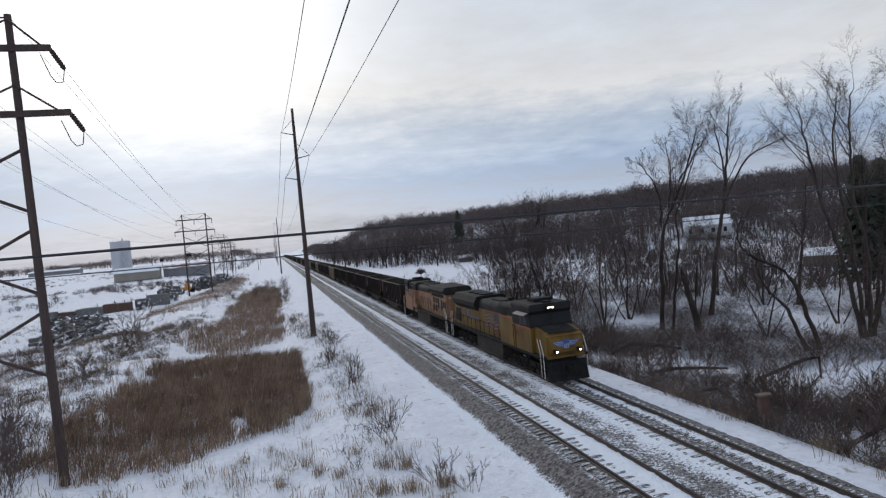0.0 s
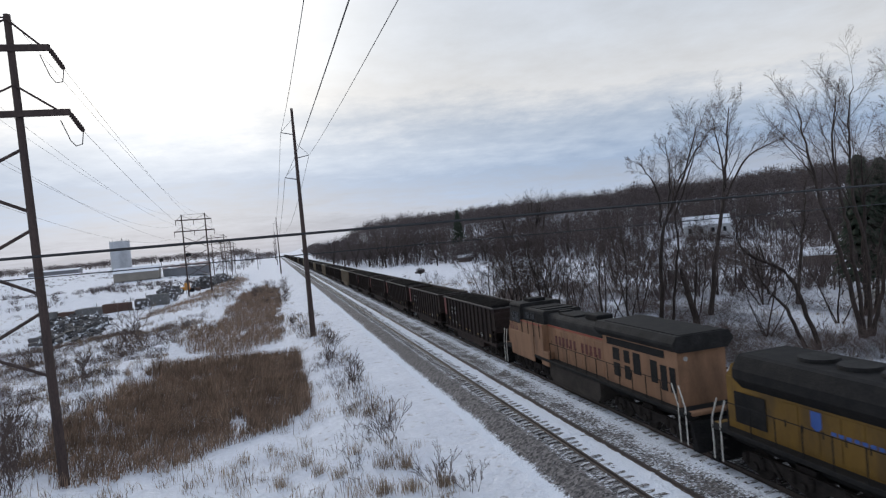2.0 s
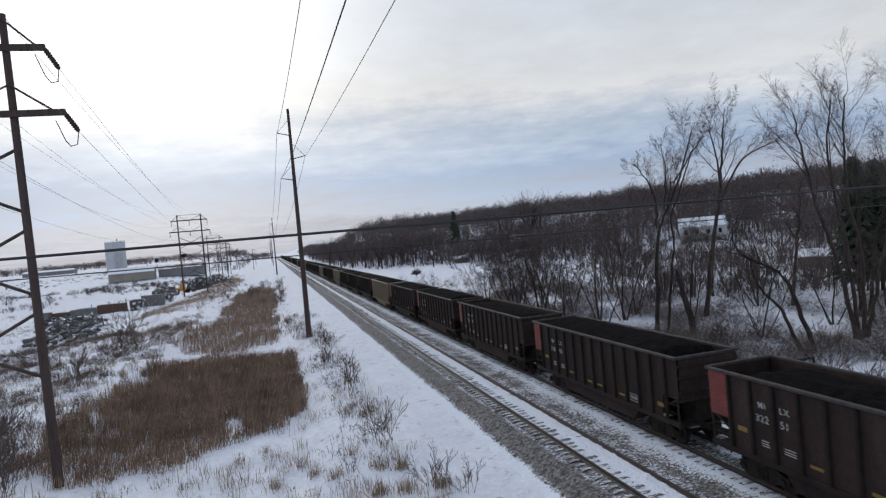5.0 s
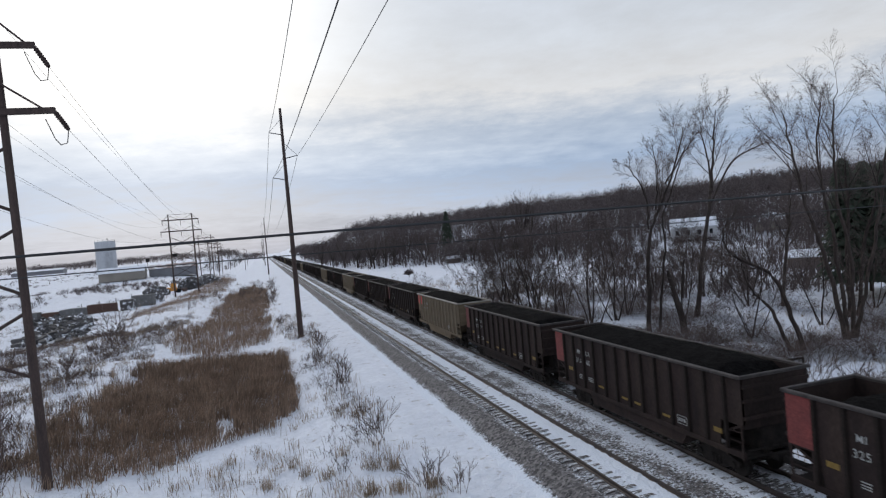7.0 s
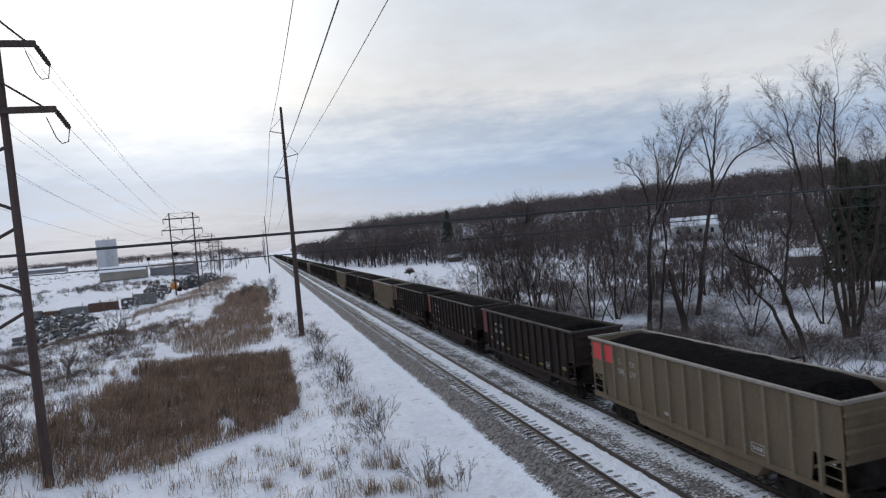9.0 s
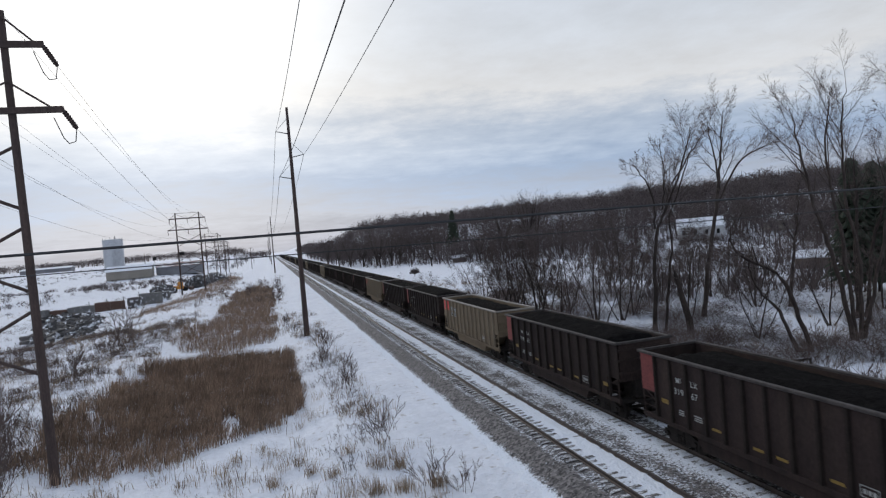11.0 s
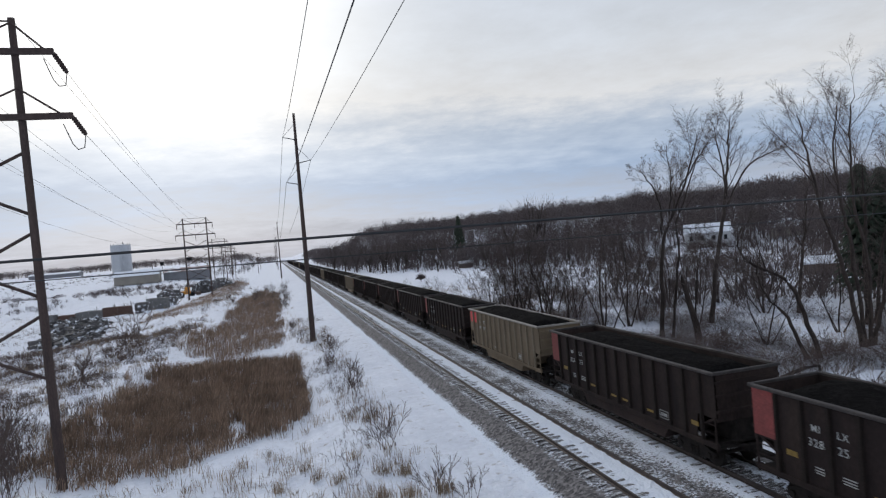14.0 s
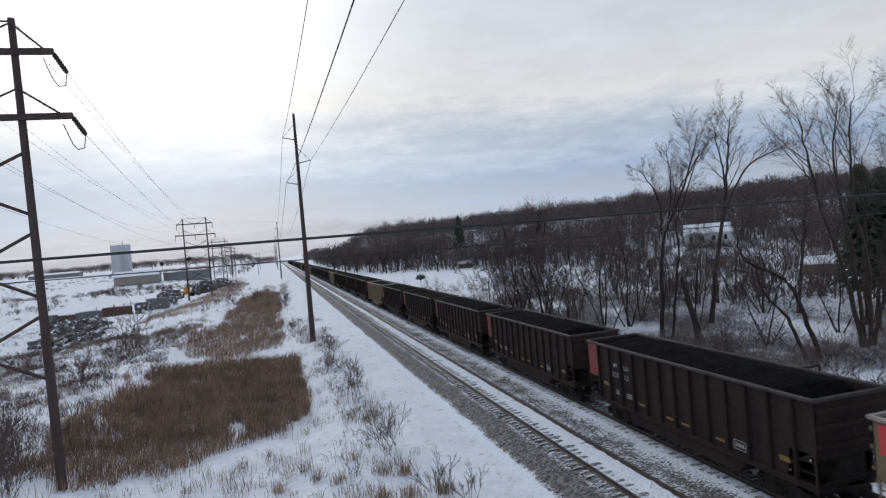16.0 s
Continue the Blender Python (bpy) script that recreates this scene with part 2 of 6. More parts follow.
def ballast_material():
    """Crushed stone with snow lying in strips: little on the shoulders, much between the rails."""
    m = bpy.data.materials.new("ballast_with_snow")
    m.use_nodes = True
    nt = m.node_tree
    n, l = nt.nodes.new, nt.links.new
    bs = nt.nodes["Principled BSDF"]
    co = n("ShaderNodeTexCoord")
    sep = n("ShaderNodeSeparateXYZ")
    l(co.outputs["Object"], sep.inputs[0])
    stone = n("ShaderNodeTexVoronoi")
    stone.inputs["Scale"].default_value = 9.5
    l(co.outputs["Object"], stone.inputs["Vector"])
    shade = n("ShaderNodeSeparateColor")
    l(stone.outputs["Color"], shade.inputs[0])
    ramp = n("ShaderNodeValToRGB")
    ramp.color_ramp.elements[0].color = (0.028, 0.026, 0.026, 1)
    ramp.color_ramp.elements[1].color = (0.23, 0.21, 0.205, 1)
    l(shade.outputs[0], ramp.inputs[0])
    # share of snow across the tracks
    mr = n("ShaderNodeMapRange")
    mr.inputs[1].default_value, mr.inputs[2].default_value = 9.0, 21.0
    l(sep.outputs[0], mr.inputs[0])
    cover = n("ShaderNodeValToRGB")
    el = cover.color_ramp.elements
    stops = [(9.0, 0.9), (9.75, 0.9), (10.1, 0.50), (10.4, 0.31), (10.9, 0.30), (11.3, 0.48), (11.9, 0.40), (12.0, 0.70), (12.55, 0.60), (12.8, 0.84), (13.35, 0.78), (13.5, 0.50), (14.6, 0.44), (15.2, 0.52),
             (15.7, 0.66), (16.2, 0.62), (16.35, 0.40), (17.15, 0.40), (17.35, 0.60), (17.7, 0.58), (17.9, 0.36), (19.0, 0.34), (19.7, 0.6), (20.2, 0.9)]
    el[0].position, el[0].color = 0.0, (0.9, 0.9, 0.9, 1)
    el[1].position, el[1].color = 1.0, (0.9, 0.9, 0.9, 1)
    for x, v in stops[1:]:
        e = el.new((x - 9.0) / 12.0)
        e.color = (v, v, v, 1)
    l(mr.outputs[0], cover.inputs[0])
    n1 = n("ShaderNodeTexNoise")
    n1.inputs["Scale"].default_value, n1.inputs["Detail"].default_value, n1.inputs["Roughness"].default_value = 7.5, 5.0, 0.78
    l(co.outputs["Object"], n1.inputs["Vector"])
    n2 = n("ShaderNodeTexNoise")
    n2.inputs["Scale"].default_value, n2.inputs["Detail"].default_value = 0.7, 3.0
    l(co.outputs["Object"], n2.inputs["Vector"])
    add = n("ShaderNodeMath")
    add.operation = "MULTIPLY_ADD"
    l(n2.outputs[0], add.inputs[0])
    add.inputs[1].default_value = 0.35
    l(n1.outputs[0], add.inputs[2])
    sub = n("ShaderNodeMath")
    sub.operation = "SUBTRACT"
    l(add.outputs[0], sub.inputs[0])
    inv = n("ShaderNodeMath")
    inv.operation = "SUBTRACT"
    inv.inputs[0].default_value = 1.175
    l(cover.outputs[0], inv.inputs[1])
    l(inv.outputs[0], sub.inputs[1])
    edge = n("ShaderNodeMapRange")
    edge.inputs[1].default_value, edge.inputs[2].default_value = -0.03, 0.05
    l(sub.outputs[0], edge.inputs[0])
    mx = n("ShaderNodeMix")
    mx.data_type = "RGBA"
    l(edge.outputs[0], mx.inputs[0])
    l(ramp.outputs[0], mx.inputs[6])
    mx.inputs[7].default_value = (0.74, 0.77, 0.83, 1)
    l(mx.outputs[2], bs.inputs["Base Color"])
    bs.inputs["Roughness"].default_value = 0.9
    bp = n("ShaderNodeBump")
    bp.inputs["Strength"].default_value, bp.inputs["Distance"].default_value = 0.9, 0.05
    l(stone.outputs["Distance"], bp.inputs["Height"])
    l(bp.outputs[0], bs.inputs["Normal"])
    return m


BALLAST = ballast_material()


# ---------------------------------------------------------------- mesh helpers
def mesh_object(name, bm, mat, parent=None, label=""):
    me = bpy.data.meshes.new(name)
    bm.to_mesh(me)
    bm.free()
    if mat is not None:
        me.materials.append(mat)
    ob = new(name, me)
    if parent is not None:
        ob.parent = parent
    if label:
        ob["label"] = label
    return ob


def part(name, bm, mat, parent, label=""):
    return mesh_object(name, bm, mat, parent, label)


def thing(name, m=Matrix(), **tags):
    ob = new(name)
    ob.matrix_world = m
    return tagged(ob, **tags)


def box(bm, x0, x1, y0, y1, z0, z1, bevel=0.0, m=None):
    r = bmesh.ops.create_cube(bm, size=1.0)
    bmesh.ops.scale(bm, vec=(x1 - x0, y1 - y0, z1 - z0), verts=r["verts"])
    bmesh.ops.translate(bm, vec=((x0 + x1) / 2, (y0 + y1) / 2, (z0 + z1) / 2), verts=r["verts"])
    vs = r["verts"]
    if bevel:
        es = list({e for v in vs for e in v.link_edges})
        rb = bmesh.ops.bevel(bm, geom=es, offset=bevel, segments=1, affect="EDGES")
        vs = rb["verts"]
    if m is not None:
        bmesh.ops.transform(bm, matrix=m, verts=vs)
    return bm


def rod(bm, a, b, r0, r1=None, sides=8):
    """A tapered round bar from a to b."""
    a, b = Vector(a), Vector(b)
    d = b - a
    q = d.to_track_quat("Z", "Y").to_matrix().to_4x4()
    r = bmesh.ops.create_cone(bm, cap_ends=True, segments=sides, radius1=r0, radius2=r0 if r1 is None else r1, depth=d.length)
    bmesh.ops.transform(bm, matrix=Matrix.Translation((a + b) / 2) @ q, verts=r["verts"])
    return bm


def prism(bm, outline, x0, x1):
    """A plate with the outline [(y, z)] between x0 and x1."""
    a = [bm.verts.new((x0, y, z)) for y, z in outline]
    b = [bm.verts.new((x1, y, z)) for y, z in outline]
    k = len(outline)
    bm.faces.new(a[::-1])
    bm.faces.new(b)
    for i in range(k):
        bm.faces.new((a[i], a[(i + 1) % k], b[(i + 1) % k], b[i]))
    bmesh.ops.recalc_face_normals(bm, faces=bm.faces[:])
    return bm


def raw_mesh(name, verts, faces, mat, smooth_faces=False):
    me = bpy.data.meshes.new(name)
    me.from_pydata(verts, [], faces)
    me.materials.append(mat)
    if smooth_faces:
        me.polygons.foreach_set("use_smooth", [True] * len(me.polygons))
    return me


# ---------------------------------------------------------------- ground
PROFILE = [(-3000, -3.6), (-400, -3.6), (-120, -3.8), (-60, -3.6), (-30, -2.6), (-19, -1.2), (-14.5, -1.3), (-11, -2.1), (-7, -2.3), (0, -2.3), (3.2, -1.45), (6.5, -1.15),
           (9.6, -0.98), (20.3, -0.98), (22.6, -1.15), (25, -2.9), (50, -3.0), (80, -2.6), (3000, -2.6)]
PX = np.array([p[0] for p in PROFILE], float)
PZ = np.array([p[1] for p in PROFILE], float)


def smooth(a, b, v):
    t = min(1.0, max(0.0, (v - a) / (b - a)))
    return t * t * (3 - 2 * t)


def ground_z(x, y):
    z = float(np.interp(x, PX, PZ))
    off = smooth(4.0, 12.0, abs(x - 15.0) - 5.0)
    near = 1.0 - smooth(150, 500, abs(y))
    if near > 0:
        z += off * near * (0.40 * noise.noise((x * 0.13, y * 0.09, 0.3)) + 0.26 * noise.noise((x * 0.6, y * 0.5, 7.3)))
        z += off * near * smooth(-14, -24, x) * 1.0 * noise.noise((x * 0.09, y * 0.07, 4.4))
    # wooded hill beyond the field
    u = x + 0.583 * y - 229.0
    hill = smooth(0, 250, u) * smooth(40, 120, x) * (1.0 - smooth(2200, 3800, y))
    z += hill * (22.5 + 4.0 * noise.noise((x * 0.008, y * 0.006, 2.0)))
    # snow banks and rising land beyond the yard
    if x < -30:
        side = smooth(-30, -70, x)
        bank = smooth(235, 285, y + 0.25 * (x + 70)) * (1.0 - smooth(320, 370, y))
        z += side * (bank * (3.0 + 1.2 * noise.noise((x * 0.05, y * 0.04, 9.0))) + 10.5 * smooth(300, 660, y) + 4.0 * smooth(800, 1600, y))
    return z


def spaced(stops):
    out = []
    for a, b, step in stops:
        k = max(1, round((b - a) / step))
        out += [a + (b - a) * i / k for i in range(k)]
    return out + [stops[-1][1]]


def build_ground():
    xs = spaced([(-3000, -600, 300), (-600, -120, 30), (-120, -40, 5), (-40, 9.6, 0.7), (9.6, 20.3, 2.7), (20.3, 60, 0.8), (60, 150, 5), (150, 600, 18), (600, 3000, 240)])
    ys = spaced([(-80, 0, 10), (0, 20, 2), (20, 90, 0.8), (90, 200, 2.5), (200, 500, 9), (500, 1200, 40), (1200, 4600, 340)])
    verts = [(x, y, ground_z(x, y)) for y in ys for x in xs]
    w = len(xs)
    faces = [(j * w + i, j * w + i + 1, (j + 1) * w + i + 1, (j + 1) * w + i) for j in range(len(ys) - 1) for i in range(w - 1)]
    return tagged(new("ground", raw_mesh("ground", verts, faces, SNOW, True)), "snow-covered ground with dry weeds showing through", "ground", kind="structure")


build_ground()

# ---------------------------------------------------------------- railway
TRACK_X = (12.68, 17.04)
FAR = 1500.0


def bed_z(x, y):
    z = float(np.interp(x, [9.3, 9.7, 10.9, 11.5, 11.85, 12.0, 12.12, 12.30, 12.62, 12.80, 13.35, 13.6, 14.4, 14.86, 15.4, 15.9, 16.2, 16.4, 17.2, 17.5, 17.72, 17.9, 18.9, 20.0, 20.6],
                        [-1.2, -0.95, -0.29, -0.235, -0.215, -0.185, -0.19, -0.207, -0.205, -0.155, -0.15, -0.21, -0.26, -0.32, -0.26, -0.18, -0.19, -0.215, -0.215, -0.16, -0.165, -0.22, -0.27, -0.95, -1.2]))
    return z + 0.035 * noise.noise((x * 1.6, y * 1.6, 5.0)) + 0.05 * noise.noise((x * 3.6, y * 3.6, 1.0))


def build_trackbed():
    xs = [9.3 + 11.3 * i / 62 for i in range(63)]
    ys = spaced([(-60, 12, 4), (12, 75, 0.2), (75, 130, 0.8), (130, 400, 8), (400, FAR, 50)])
    verts = []
    for y in ys:
        for x in xs:
            edge = max(0.0, 1.0 - min(x - 9.3, 20.6 - x) / 0.8)
            verts.append((x + edge * 0.25 * noise.noise((y * 0.7, x, 1.0)), y, bed_z(x, y) + edge * 0.12 * noise.noise((y * 1.3, x, 8.0))))
    w = len(xs)
    faces = [(j * w + i, j * w + i + 1, (j + 1) * w + i + 1, (j + 1) * w + i) for j in range(len(ys) - 1) for i in range(w - 1)]
    return tagged(new("ballast_bed", raw_mesh("ballast_bed", verts, faces, BALLAST)), "grey crushed-stone ballast dusted with snow under two tracks", "trackbed", kind="structure")


BED = build_trackbed()


def build_rail(x):
    bm = bmesh.new()
    prof = [(-0.07, -0.175), (0.07, -0.175), (0.07, -0.16), (0.012, -0.135), (0.012, -0.045), (0.036, -0.03), (0.036, -0.004), (0.026, 0.0),
            (-0.026, 0.0), (-0.036, -0.004), (-0.036, -0.03), (-0.012, -0.045), (-0.012, -0.135), (-0.07, -0.16)]
    a = [bm.verts.new((x + u, -60, v)) for u, v in prof]
    b = [bm.verts.new((x + u, FAR, v)) for u, v in prof]
    k = len(prof)
    for i in range(k):
        bm.faces.new((a[i], a[(i + 1) % k], b[(i + 1) % k], b[i]))
    bm.faces.new(a)
    bm.faces.new(b[::-1])
    bmesh.ops.recalc_face_normals(bm, faces=bm.faces[:])
    return tagged(mesh_object("rail", bm, STEEL), "rusty steel rail spiked to wooden ties", "rail", "rails", "structure")


for tx in TRACK_X:
    for side in (-0.753, 0.753):
        build_rail(tx + side)

# ---------------------------------------------------------------- train
PITCH = 16.18
SIDE = Matrix(((0, 0, -1, 0), (-1, 0, 0, 0), (0, 1, 0, 0), (0, 0, 0, 1)))  # writing on the side that faces -x


def lettering(name, text, size, x, y, z, mat, parent, label="", spacing=1.0):
    """Writing on the near side; y is where its first letter begins."""
    cu = bpy.data.curves.new(name, "FONT")
    cu.body, cu.size, cu.extrude, cu.space_character = text, size, 0.002, spacing
    cu.offset = size * 0.008
    tmp = new("draft", cu)
    me = bpy.data.meshes.new_from_object(tmp)
    bpy.data.objects.remove(tmp)
    bpy.data.curves.remove(cu)
    me.materials.clear()
    me.materials.append(mat)
    me.transform(Matrix.Translation((x, y, z)) @ SIDE)
    ob = new(name, me)
    ob.parent = parent
    if label:
        ob["label"] = label
    return ob


def plate(bm, x, y0, y1, z0, z1):
    """A thin plate lying on the near side at x."""
    return box(bm, x - 0.004, x + 0.004, y0, y1, z0, z1)


def axle_mesh(wheel_r):
    bm = bmesh.new()
    rod(bm, (-0.85, 0, 0), (0.85, 0, 0), 0.09, sides=10)
    for s in (-1, 1):
        rod(bm, (s * 0.70, 0, 0), (s * 0.83, 0, 0), wheel_r, sides=20)
        rod(bm, (s * 0.66, 0, 0), (s * 0.70, 0, 0), wheel_r + 0.03, sides=20)
        rod(bm, (s * 0.83, 0, 0), (s * 0.86, 0, 0), wheel_r * 0.45, sides=10)
    me = bpy.data.meshes.new("wheelset")
    bm.to_mesh(me)
    bm.free()
    me.materials.append(TRUCK)
    return me


def freight_frame_mesh():
    """Cast side frame of a two-axle truck with its springs."""
    bm = bmesh.new()
    out = [(-1.15, 0.62), (-0.95, 0.66), (-0.55, 0.80), (0.55, 0.80), (0.95, 0.66), (1.15, 0.62), (1.15, 0.40), (0.80, 0.38), (0.45, 0.20), (-0.45, 0.20), (-0.80, 0.38), (-1.15, 0.40)]
    for s in (-1, 1):
        prism(bm, out, s * 0.93, s * 1.08)
        for k in (-0.18, 0.0, 0.18):
            rod(bm, (s * 1.10, k, 0.28), (s * 1.10, k, 0.60), 0.07, sides=8)
        for k in (-0.89, 0.89):
            rod(bm, (s * 1.0, k, 0.46), (s * 1.16, k, 0.46), 0.12, sides=10)
    box(bm, -1.1, 1.1, -0.2, 0.2, 0.55, 0.85)
    me = bpy.data.meshes.new("truck_frame")
    bm.to_mesh(me)
    bm.free()
    me.materials.append(TRUCK)
    return me


def add_mesh(name, me, parent, loc=(0, 0, 0)):
    ob = new(name, me)
    ob.parent = parent
    ob.location = loc
    return ob


CAR_AXLE = axle_mesh(0.457)
CAR_TRUCK = freight_frame_mesh()
CAR_LEN, CAR_TOP, CAR_FLOOR = 14.3, 4.0, 1.2


def rib_mesh(mat, z0):
    bm = bmesh.new()
    prof = [(-0.075, 0.0), (-0.05, -0.11), (0.05, -0.11), (0.075, 0.0)]
    a = [bm.verts.new((u[1], u[0], z0)) for u in prof]
    b = [bm.verts.new((u[1], u[0], CAR_TOP - 0.14)) for u in prof]
    for i in range(3):
        bm.faces.new((a[i], a[i + 1], b[i + 1], b[i]))
    bm.faces.new(a[::-1])
    bm.faces.new(b)
    bmesh.ops.recalc_face_normals(bm, faces=bm.faces[:])
    me = bpy.data.meshes.new("rib")
    bm.to_mesh(me)
    bm.free()
    me.materials.append(mat)
    return me


def coal_mesh(seed, low):
    """The load: a long heap with an uneven top."""
    verts, faces = [], []
    nx, ny = 12, 60
    for j in range(ny + 1):
        y = -CAR_LEN + 0.08 + (CAR_LEN - 0.16) * j / ny
        ends = min(j, ny - j) / ny
        for i in range(nx + 1):
            x = -1.40 + 2.8 * i / nx
            h = CAR_TOP - low - 0.30 + 0.34 * math.cos(x * 0.95) * min(1.0, ends * 7) - 0.9 * max(0.0, 0.10 - ends) / 0.10
            h += 0.10 * noise.noise((x * 1.6, y * 0.8, seed)) + 0.05 * noise.noise((x * 5, y * 5, seed))
            verts.append((x, y, h))
    for j in range(ny):
        for i in range(nx):
            k = j * (nx + 1) + i
            faces.append((k, k + 1, k + nx + 2, k + nx + 1))
    me = raw_mesh("coal_load", verts, faces, COAL, True)
    return me


RIB_DARK, RIB_CREAM = rib_mesh(CAR_RIB, CAR_FLOOR + 0.05), rib_mesh(CAR_RIB_CREAM, CAR_FLOOR + 0.05)
LOADS = [coal_mesh(k, low) for k, low in ((3.1, -0.10), (7.7, 0.08), (11.3, -0.16))]


def coal_car(cream):
    """An open-topped coal gondola; y = 0 at its rear end, the front end at -CAR_LEN."""
    L, T, F = CAR_LEN, CAR_TOP, CAR_FLOOR
    paint = CAR_CREAM if cream else CAR_DARK
    ob = thing("coal_car", label="cream steel coal gondola with red rear panels, loaded" if cream else "black ribbed steel coal gondola loaded with coal", category="rail car", group="coal cars")
    # side sheets, cut away over the trucks
    for s, nm in ((-1, "side_wall"), (1, "side_wall")):
        bm = bmesh.new()
        prism(bm, [(0, T - 0.1), (0, 2.25), (-0.12, 2.2), (-1.15, 2.2), (-1.3, F), (-L + 1.3, F), (-L + 1.15, 2.2), (-L + 0.12, 2.2), (-L, 2.25), (-L, T - 0.1)], s * 1.46, s * 1.41)
        part(nm, bm, paint, ob)
        bm = bmesh.new()
        box(bm, min(s * 1.42, s * 1.58), max(s * 1.42, s * 1.58), -L, 0, T - 0.12, T, 0.025)
        part("top_chord", bm, RIM_CREAM if cream else RIM, ob, "dusty worn top rail")
        bm = bmesh.new()
        box(bm, min(s * 1.38, s * 1.52), max(s * 1.38, s * 1.52), -L + 0.05, -0.05, F - 0.16, F + 0.06, 0.015)
        part("side_sill", bm, paint, ob)
        # ladder at each end under the cut-away
        for y0, y1 in ((-0.95, -0.12), (-L + 0.12, -L + 0.95)):
            bm = bmesh.new()
            for y in (y0, y1):
                box(bm, s * 1.47 - 0.025, s * 1.47 + 0.025, y - 0.03, y + 0.03, F - 0.25, 2.25)
            for z in (1.25, 1.6, 1.95):
                box(bm, s * 1.47 - 0.015, s * 1.47 + 0.015, y0, y1, z - 0.015, z + 0.015)
            part("ladder", bm, paint, ob)
    for y in (0.0, -L):
        d = -0.05 if y == 0 else 0.05
        bm = bmesh.new()
        box(bm, -1.46, 1.46, min(y, y + d), max(y, y + d), 2.1, T - 0.1)
        part("end_wall", bm, paint, ob)
        for z in (2.5, 3.1, 3.6):
            bm = bmesh.new()
            box(bm, -1.46, 1.46, min(y, y - d * 1.6), max(y, y - d * 1.6), z - 0.06, z + 0.06)
            part("end_rib", bm, paint, ob)
        bm = bmesh.new()
        box(bm, -1.585, 1.585, y - 0.06, y + 0.06, T - 0.11, T + 0.012, 0.02)
        part("end_rail", bm, RIM_CREAM if cream else RIM, ob)
    # sloped inner ends, floor and the tubs between the trucks
    bm = bmesh.new()
    prism(bm, [(-0.1, 2.2), (-0.1, 2.3), (-2.2, 1.25), (-L + 2.2, 1.25), (-L + 0.1, 2.3), (-L + 0.1, 2.2), (-L + 2.2, 1.12), (-2.2, 1.12)], -1.41, 1.41)
    part("floor", bm, paint, ob)
    bm = bmesh.new()
    prism(bm, [(-3.2, 1.14), (-3.7, 0.50), (-L + 3.7, 0.50), (-L + 3.2, 1.14)], -1.36, 1.36)
    part("tub", bm, paint, ob)
    bm = bmesh.new()
    box(bm, -0.3, 0.3, -L - 0.2, 0.2, 0.85, 1.12)
    for y in (0.0, -L):
        box(bm, -1.4, 1.4, min(y, y + (-1.1 if y == 0 else 1.1)), max(y, y + (-1.1 if y == 0 else 1.1)), 1.05, 1.12)
        rod(bm, (-1.3, y, 1.35), (1.3, y, 1.35), 0.025, sides=6)
    part("centre_sill", bm, TRUCK, ob)
    for y, d in ((0.0, 1), (-L, -1)):
        bm = bmesh.new()
        box(bm, -0.12, 0.12, min(y + d * 0.15, y + d * 0.95), max(y + d * 0.15, y + d * 0.95), 0.76, 1.0, 0.03)
        part("coupler", bm, TRUCK, ob)
    for y0, y1 in ((-1.25, -0.15), (-L + 0.15, -L + 1.25)):
        bm = bmesh.new()
        box(bm, -0.55, 0.55, y0, y1, 1.12, 2.18, 0.03)
        part("brake_gear", bm, TRUCK, ob, "dark brake equipment under the slope sheet")
    # ribs on both sides
    step = (L - 1.1 - 0.85) / 12
    for k in range(13):
        y = -1.1 - step * k
        add_mesh("rib", RIB_CREAM if cream else RIB_DARK, ob, (-1.46, y, 0))
        r = add_mesh("rib", RIB_CREAM if cream else RIB_DARK, ob, (1.46, y, 0))
        r.rotation_euler = (0, 0, math.pi)
    # trucks
    for y in (-2.0, -L + 2.0):
        tr = add_mesh("truck", CAR_TRUCK, ob, (0, y, 0))
        for d in (-0.89, 0.89):
            add_mesh("wheelset", CAR_AXLE, tr, (0, d, 0.457))
    # panels and stencils on the near side
    if cream:
        for y0, y1 in ((-0.98, -0.20), (-2.08, -1.24)):
            bm = bmesh.new()
            plate(bm, -1.468, y0, y1, 2.95, 3.78)
            part("red_panel", bm, RED_SIGN, ob, "bright red painted panel")
        bm = bmesh.new()
        plate(bm, -1.466, -6.0, -5.75, 1.45, 1.58)
        part("stencil", bm, MARK_WHITE, ob)
    else:
        bm = bmesh.new()
        box(bm, -1.475, -1.452, -1.03, -0.03, 2.26, T - 0.15)
        part("red_panel", bm, RED_PANEL, ob, "faded red end panel")
        for k, z in ((0, 2.02), (3, 1.62), (5, 1.52), (6, 1.52), (8, 1.50), (11, 1.75)):
            yc = -1.1 - step * (k + 0.5)
            bm = bmesh.new()
            w, h = (0.22, 0.09) if k in (0, 11) else (0.24, 0.05)
            plate(bm, -1.466, yc - w, yc + w, z - h, z + h)
            part("reflector", bm, MARK_YELLOW, ob, "yellow reflective strip")
        for k, wd in ((1, 0.18), (2, 0.26)):
            yc = -1.1 - step * (k + 0.5)
            bm = bmesh.new()
            for z in (1.86, 1.77, 1.69):
                plate(bm, -1.466, yc - wd, yc + wd * 0.8, z - 0.018, z + 0.018)
            part("stencil", bm, MARK_WHITE, ob)
    yc = -1.1 - step * 9.5
    bm = bmesh.new()
